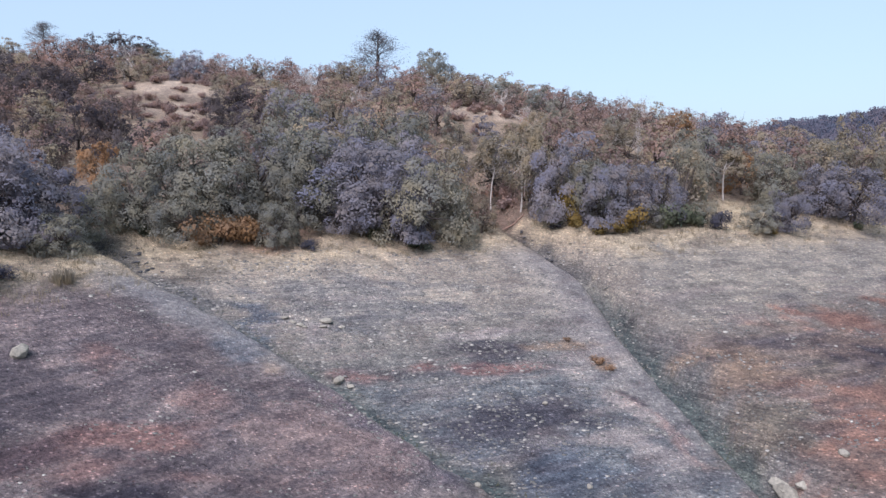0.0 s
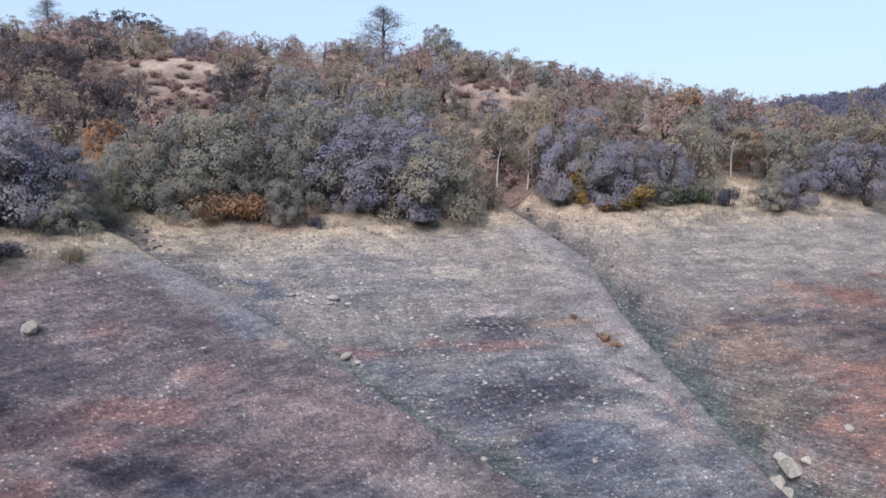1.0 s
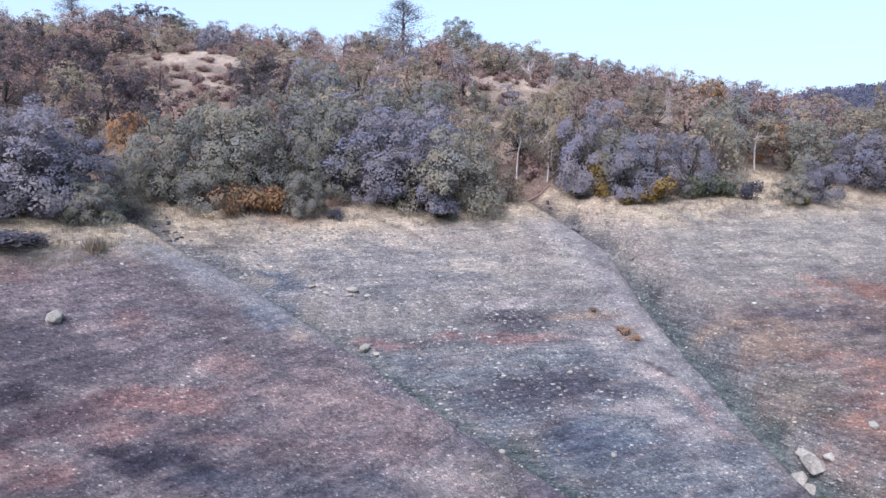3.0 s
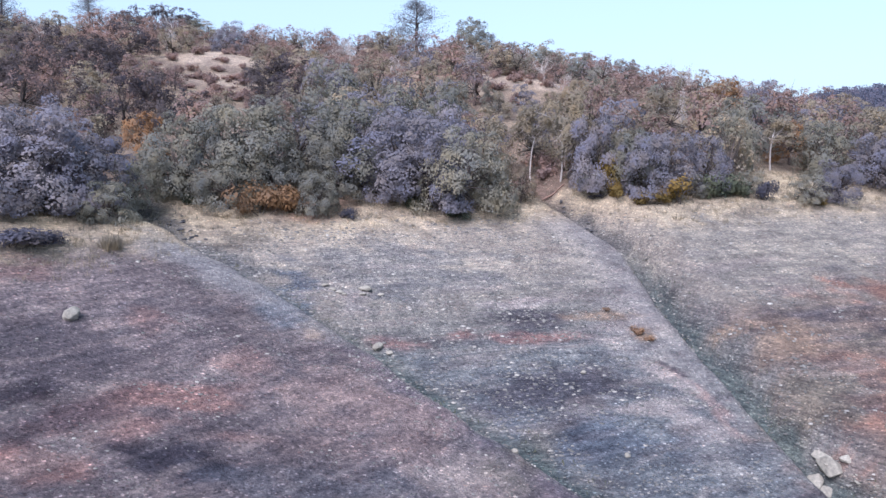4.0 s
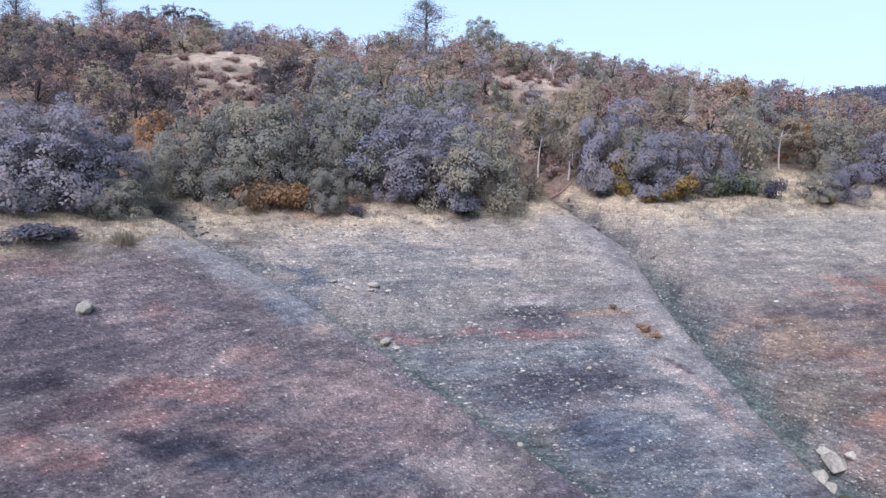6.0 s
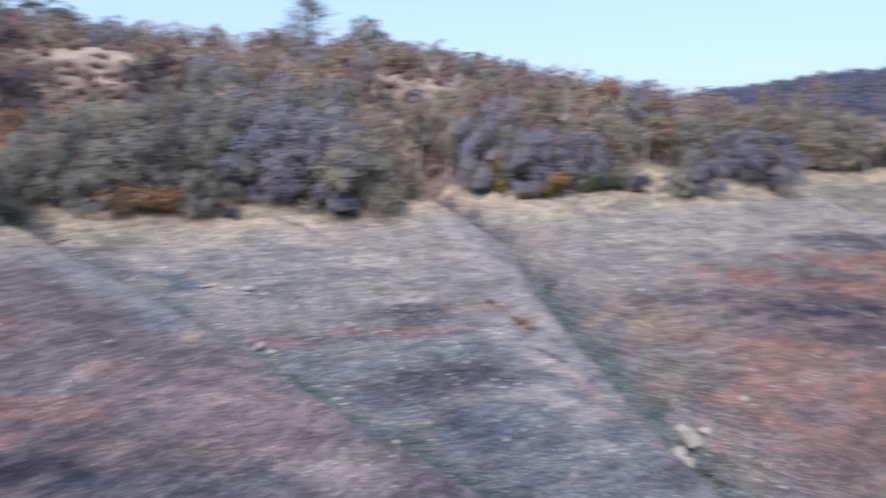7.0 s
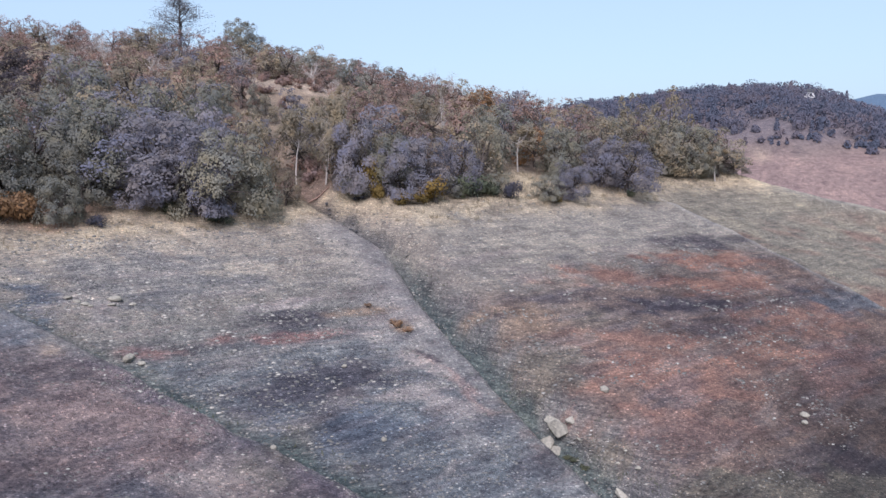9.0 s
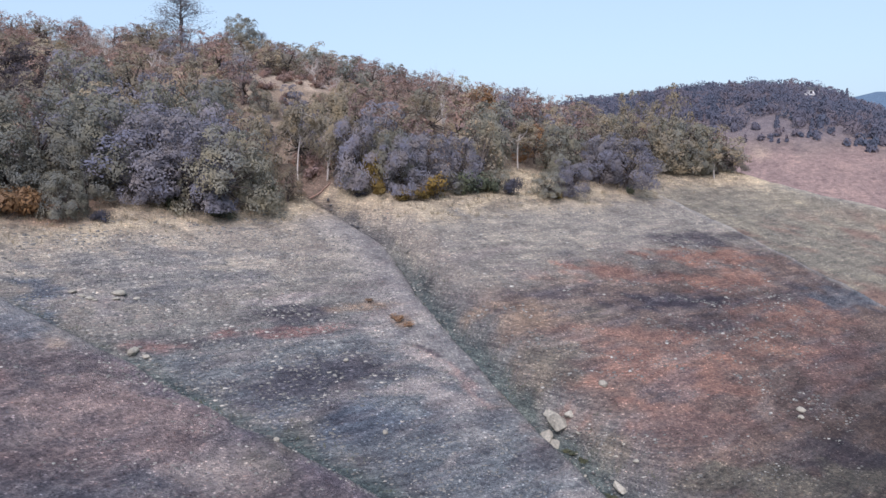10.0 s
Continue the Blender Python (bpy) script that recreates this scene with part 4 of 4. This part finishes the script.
def far_woodland():
    rng = np.random.default_rng(21)
    pts, nrm = [], []
    made = 0
    qs, ps = np.where(rng.random(14000) < 0.5, rng.uniform(331, 410, 14000), rng.uniform(400, 520, 14000)), rng.uniform(-150, 110, 14000)
    xs, ys = 0.643 * qs + 0.766 * ps, 0.766 * qs - 0.643 * ps
    for q, x, y, z in zip(qs, xs, ys, ground_height(xs, ys)):
        thick = 0.6 if q < 342 else 0.6 if q < 360 else 0.8 if q < 380 else 0.97
        if z < 0.25 or rng.random() > thick * (0.75 + 0.6 * float(value_noise(x / 22, y / 22, 71))) or made >= 1800:
            continue
        made += 1
        tall = rng.uniform(1.4, 3.4) if q < 346 else rng.uniform(3.5, 7) if q < 400 else rng.uniform(4.5, 8.5)
        spire = rng.random() < 0.3
        if q > 430 and rng.random() < 0.08:
            tall *= 1.25
        if math.hypot(x - 307, y - 351) < 8 or (abs(0.766 * x - 0.643 * y - 9.5) < 2.5 and 395 < q < 466):
            continue
        k = 130
        up = rng.random(k)
        half = tall * (0.2 * (1.1 - up) if spire else 0.46 * np.sqrt(np.clip(1 - (up * 1.7 - 0.75) ** 2, 0.05, 1)))
        turn = rng.uniform(0, 2 * math.pi, k)
        lump = 1 + 0.3 * np.sin(turn * 3 + rng.uniform(0, 6)) * np.sin(up * 9 + rng.uniform(0, 6))
        at = np.stack([x + np.cos(turn) * half * lump, y + np.sin(turn) * half * lump, z + tall * (0.04 + 0.95 * up)], 1)
        at += rng.normal(0, 0.15, (k, 3))
        pts.append(at)
        nrm.append(np.stack([np.cos(turn), np.sin(turn), 0.6 * up - 0.1], 1))
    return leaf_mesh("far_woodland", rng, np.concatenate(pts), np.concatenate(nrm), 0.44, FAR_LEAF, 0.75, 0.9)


tagged(new("far_woodland", far_woodland()), "mixed woodland coloured hazy blue, covering the hill across the cove", "woodland", kind="stuff")


# ---- rocks and stones ----
def stone_mesh(name, rng, material, points=16, flat=0.7, worn=0.0):
    """A worn angular stone about one unit across: the hull of some strewn corners, bevelled when it is large."""
    way = rng.normal(0, 1, (points, 3))
    way /= np.linalg.norm(way, axis=1)[:, None]
    bm = bmesh.new()
    for p in way * rng.uniform(0.4, 0.56, (points, 1)) * np.array([1.15, 0.95, flat]):
        bm.verts.new(p)
    hull = bmesh.ops.convex_hull(bm, input=bm.verts)
    bmesh.ops.delete(bm, geom=[v for v in hull["geom_interior"] if isinstance(v, bmesh.types.BMVert)], context="VERTS")
    worn = worn or 0.02 * (points > 24)
    if worn:
        bmesh.ops.bevel(bm, geom=bm.edges[:], offset=worn, segments=1, affect="EDGES")
    me = bpy.data.meshes.new(name)
    bm.to_mesh(me)
    bm.free()
    me.materials.append(material)
    return me


rng = np.random.default_rng(33)
ROCK = [stone_mesh("rock", rng, PALE_STONE, 44, 0.8) for _ in range(5)]


DARK_STONE = stone_material("dark_gully_stone", (0.06, 0.062, 0.07), (0.11, 0.112, 0.122), (0.2, 0.2, 0.205))
DARK_ROCK = [stone_mesh("gully_stone", rng, DARK_STONE, 16, 0.7, 0.02) for _ in range(4)]


def rock(x, y, size, label, variant=0, turn=0.0, flat=1.0, name="rock", up=0.2, meshes=None):
    meshes = meshes or ROCK
    me = meshes[variant % len(meshes)]
    ob = tagged(new(name, me), label, "rock", "loose rocks on the slope")
    ob.matrix_basis = pose(x, y, height_at(x, y) + up * size * flat, 0, 0, turn) @ Matrix.Diagonal((size, size, size * flat, 1))
    return ob


PALE_LABEL = "pale weathered rock lying on the stony slope"
ROCKS = [(-6.6, 38.8, 0.75, 0.5), (-5.2, 34.0, 0.6, 0.9), (-4.6, 33.7, 0.35, 0.8), (-16.9, 27.7, 0.72, 1.15), (17.9, 30.85, 0.5, 0.9), (17.6, 26.7, 0.3, 0.7),
         (29.5, 30.0, 0.5, 0.8), (29.0, 29.4, 0.35, 0.8), (6.2, 29.4, 0.3, 0.9), (1.3, 27.6, 0.3, 0.9), (5.0, 34.6, 0.3, 0.8)]
for n, (x, y, size, flat) in enumerate(ROCKS):
    rock(x, y, size, PALE_LABEL, n, 77 * n, flat)
# the broken pale outcrop beside the gully: angular blocks wedged together and half sunk in the slope
BLOCK = [stone_mesh("boulder", rng, PALE_STONE, 13, 0.8, 0.03) for _ in range(4)]
OUTCROP = ((0.22, 0.0, 1.25, 0.9), (-0.45, 0.05, 1.05, 0.8), (0.05, 0.4, 1.15, 0.7), (0.7, -0.2, 0.6, 0.8), (-0.1, -0.4, 0.8, 0.65), (1.75, -3.85, 0.85, 0.5))
for n, (dx, dy, size, flat) in enumerate(OUTCROP):
    x, y = 15.1 + dx, 30.5 + dy
    block = tagged(new("boulder", BLOCK[n % 4]), "pale cream angular block of a low broken outcrop", "rock", "loose rocks on the slope")
    block.matrix_basis = pose(x, y, height_at(x, y) + 0.12 * size * flat, 19, 8, 0) @ pose(0, 0, 0, 0, 0, 53 * n) @ Matrix.Diagonal((size, size, size * flat, 1))
# dark stones in the mouths of the two gullies
for n in range(34):
    at_b = n < 18
    k = rng.random()
    x, y = (5.6 + 2.6 * k, 54.6 - 3.6 * k) if at_b else (-19.6 + 3.2 * k, 43.6 - 3.4 * k)
    rock(x + rng.normal(0, 0.35), y + rng.normal(0, 0.35), float(rng.uniform(0.18, 0.42)), "dark slate-grey stone in the mouth of a gully", n, 61 * n, 0.6, "gully_stone", 0.12, DARK_ROCK)
# the flat ledge of broken rock on the middle slope
for n in range(9):
    rock(-7.6 + 0.32 * n * math.cos(n * 2.1), 37.9 + 0.1 * n, 0.3 + 0.05 * (n % 4), "tan slab of a broken rock ledge", n, 40 * n, 0.45, "rock_slab")


def scatter_stones(rng, count, x0, x1, y0, y1):
    """Plan places for stones, crowded where the ground is stony."""
    x, y = rng.uniform(x0, x1, count * 5), rng.uniform(y0, y1, count * 5)
    z = ground_height(x, y)
    a, b = side_of(GULLY_A, x, y), side_of(GULLY_B, x, y)
    want = 0.16 + 0.9 * layered(x / 2.6, y / 0.8, 81) + 0.6 * np.exp(-((a - 1.2) / 1.3) ** 2) + 0.5 * np.exp(-((b - 1.0) / 1.3) ** 2)
    want = want + 0.25 * step_between(1, 3, a) * step_between(1, -3, b)
    want = want - 0.7 * step_between(-3.2, -1.5, a) * step_between(0.4, 0.0, a) * step_between(31, 35, y) - 0.12 * step_between(0, -2, a) - 0.14 * step_between(2, 4, b) - 0.5 * step_between(-2.4, -1.2, b) * step_between(0.3, 0.0, b)
    want = want * step_between(0.3, -1.5, z)
    keep = (rng.random(len(x)) < want) & (np.abs(x) < 0.85 * y + 8)
    return np.stack([x, y, z], 1)[keep][:count]


RUBBLE = [stone_mesh("stone", rng, PALE_STONE, 12, 0.7) for _ in range(3)]
SMALL = [stone_mesh("stone", rng, STONE, 12, 0.6) for _ in range(6)]
for n, (x, y, z) in enumerate(scatter_stones(rng, 225, -14, 34, 25, 44)):
    ob = child("stone", SMALL[n % 6], ground)
    size = float(np.clip(rng.lognormal(-2.5, 0.25), 0.06, 0.14))
    ob.matrix_basis = pose(x, y, z + 0.1 * size, 0, 0, rng.uniform(0, 360)) @ Matrix.Diagonal((size, size * rng.uniform(0.7, 1), size, 1))


# rubble washed out below the outcrop
for n in range(70):
    k = rng.random()
    x, y = 15.6 + 0.9 * k + rng.normal(0, 0.32), 29.9 - 3.2 * k + rng.normal(0, 0.25)
    size = float(np.clip(rng.lognormal(-2.0, 0.4), 0.07, 0.3))
    ob = child("stone", (SMALL, RUBBLE)[n % 2][n % 3], ground)
    ob.matrix_basis = pose(x, y, height_at(x, y) + 0.22 * size, 0, 0, rng.uniform(0, 360)) @ Matrix.Diagonal((size, size * rng.uniform(0.7, 1), size * 0.9, 1))


def gravel():
    """The small stones that lie all over the slope."""
    rng = np.random.default_rng(44)
    box = np.array([(-1, -1, -1), (1, -1, -1), (1, 1, -1), (-1, 1, -1), (-1, -1, 1), (1, -1, 1), (1, 1, 1), (-1, 1, 1)], float) * 0.5
    faces = np.array([(4, 5, 6, 7), (0, 1, 5, 4), (1, 2, 6, 5), (2, 3, 7, 6), (3, 0, 4, 7)])
    at = np.concatenate([scatter_stones(rng, 25000, -30, 40, 14, 56), scatter_stones(rng, 2500, 30, 75, 20, 70)])
    k = len(at)
    size = np.clip(rng.lognormal(-3.1, 0.5, k), 0.022, 0.115)
    size *= np.clip(at[:, 1] / 30, 0.55, 1.2)
    taper = np.where(box[None, :, 2:] > 0, rng.uniform(0.45, 0.85, (k, 1, 1)), 1.0)
    v = box[None] * np.concatenate([taper, taper, np.ones_like(taper)], 2) + rng.normal(0, 0.12, (k, 8, 3))
    turn = rng.uniform(0, 2 * math.pi, k)
    c, s = np.cos(turn)[:, None], np.sin(turn)[:, None]
    v = np.stack([v[..., 0] * c - v[..., 1] * s, v[..., 0] * s + v[..., 1] * c, v[..., 2] * 0.6 + 0.15], -1)
    v = v * size[:, None, None] * np.array([1.75, 0.9, 0.85]) + at[:, None]
    return raw_mesh("gravel", v.reshape(-1, 3), (faces[None] + 8 * np.arange(k)[:, None, None]).reshape(-1, 4), STONE)


tagged(child("gravel", gravel(), ground), "small grey and pale stones strewn over the slope", kind="stuff")


# ---- dry grass and weeds ----
def blades(rng, at, tall, wide, per):
    k = len(at) * per
    root = np.repeat(at, per, 0) + np.concatenate([rng.normal(0, wide, (k, 2)), np.zeros((k, 1)) - 0.03], 1)
    way = rng.uniform(0, 2 * math.pi, k)
    h = tall * rng.uniform(0.5, 1.3, k)
    side = np.stack([np.cos(way), np.sin(way), 0 * way], 1) * 0.018
    tip = root + np.stack([rng.normal(0, 0.3, k) * h, rng.normal(0, 0.3, k) * h, h], 1)
    v = np.stack([root - side, root + side, tip + side * 0.3, tip - side * 0.3], 1)
    return v.reshape(-1, 3), np.arange(4 * k).reshape(-1, 4)


def strewn(rng, count, rule):
    x, y = rng.uniform(-34, 62, count * 8), rng.uniform(24, 84, count * 8)
    z = ground_height(x, y)
    keep = (rng.random(len(x)) < rule(x, y, z)) & (np.abs(x) < 0.8 * y + 6)
    return np.stack([x, y, z], 1)[keep][:count]


rng = np.random.default_rng(55)
edge = strewn(rng, 5200, lambda x, y, z: step_between(-1.5, -0.2, z + 0.6 * layered(x / 3, y / 2, 91)) * step_between(3, 1, z))
v, f = blades(rng, edge, 0.22, 0.12, 7)
tagged(child("dry_grass", raw_mesh("dry_grass", v, f, LEAF["straw"]), ground), "short straw-coloured dry grass along the old waterline", kind="stuff")
weeds = strewn(rng, 1300, lambda x, y, z: step_between(0.5, -0.5, z) * np.maximum(np.exp(-((side_of(GULLY_A, x, y) - 1.2) / 0.9) ** 2), np.exp(-((side_of(GULLY_B, x, y) - 1.2) / 1.1) ** 2)) * 0.8)
v, f = blades(rng, weeds, 0.14, 0.14, 7)
tagged(child("gully_weeds", raw_mesh("gully_weeds", v, f, LEAF["weed"]), ground), "sparse green weeds along the gullies", kind="stuff")


def tuft(x, y, high, wide, material, name, label):
    rng = np.random.default_rng(int(abs(x * 31 + y * 7)))
    at = np.array([[0, 0, 0]]) + np.concatenate([rng.normal(0, wide * 0.3, (30, 2)), np.zeros((30, 1))], 1)
    v, f = blades(rng, at, high, 0.06, 12)
    ob = tagged(new(name, raw_mesh(name, v, f, material)), label, "grass tuft", "grass tufts")
    ob.matrix_basis = pose(x, y, height_at(x, y))
    return ob


tuft(-18.6, 34.6, 0.6, 1.0, LEAF["straw"], "grass_tuft", "tall tuft of dry straw grass on the slope")
for n, (x, y, high, wide) in enumerate(((8.6, 38.7, 0.5, 0.7), (9.1, 38.3, 0.3, 0.5), (7.0, 40.6, 0.15, 0.6))):
    plant("weed", x, y, high, wide, 60 * n, n, 0.03)


# ---- fallen wood ----
def fallen_log(points, r0, r1, material, label):
    pts = [(x, y, height_at(x, y) + r0 * 0.8 + up) for x, y, up in points]
    v, f = tube(pts, np.linspace(r0, r1, len(pts)), 7)
    me = raw_mesh("log", v, f, material, True)
    return tagged(new("fallen_log", me), label, "log", "fallen wood")


fallen_log([(4.6, 55.6, 0.0), (5.4, 55.7, 0.03), (6.3, 55.9, 0.1)], 0.075, 0.045, RED_WOOD, "reddish dead branch fallen at the gully head")


# ---- the house on the far hill ----
def house(x, y, turn):
    white, n, l, shader = node_material("white_boards", 0.6)
    tone = ramp_node(n, [(0.3, (0.66, 0.66, 0.64)), (0.7, (0.8, 0.8, 0.78))])
    l.new(noise_node(n, l, 2.0, 4, 0.6, n.new("ShaderNodeTexCoord").outputs["Object"]), tone.inputs[0])
    l.new(tone.outputs[0], shader.inputs["Base Color"])
    slate = bark_material("dark_roof_shingle", (0.05, 0.05, 0.055), (0.1, 0.1, 0.105), 2.0)
    dark = bark_material("dark_window_glass", (0.02, 0.025, 0.03), (0.04, 0.045, 0.05), 1.0)
    ob = tagged(new("house"), "small white house with a dark roof on the far hilltop", "house")
    ob.matrix_basis = pose(x, y, height_at(x, y) - 0.3, 0, 0, turn)

    def box(name, lo, hi, material):
        bm = bmesh.new()
        bmesh.ops.create_cube(bm, size=1)
        for v in bm.verts:
            v.co = Vector([(a + b) / 2 + (b - a) * c for a, b, c in zip(lo, hi, v.co)])
        me = bpy.data.meshes.new(name)
        bm.to_mesh(me)
        bm.free()
        me.materials.append(material)
        return child(name, me, ob)
    box("wall", (-5, -3.5, 0), (5, 3.5, 3.4), white)
    for wx in (-3, 0, 3):
        box("window", (wx - 0.6, -3.54, 1.2), (wx + 0.6, -3.42, 2.5), dark)
    v = [(-5.5, -4, 3.3), (5.5, -4, 3.3), (5.5, 4, 3.3), (-5.5, 4, 3.3), (-5.5, 0, 5.2), (5.5, 0, 5.2)]
    me = bpy.data.meshes.new("roof")
    me.from_pydata(v, [], [(0, 1, 5, 4), (2, 3, 4, 5), (0, 4, 3), (1, 2, 5), (3, 2, 1, 0)])
    me.materials.append(slate)
    child("roof", me, ob)


house(307, 351, -40)
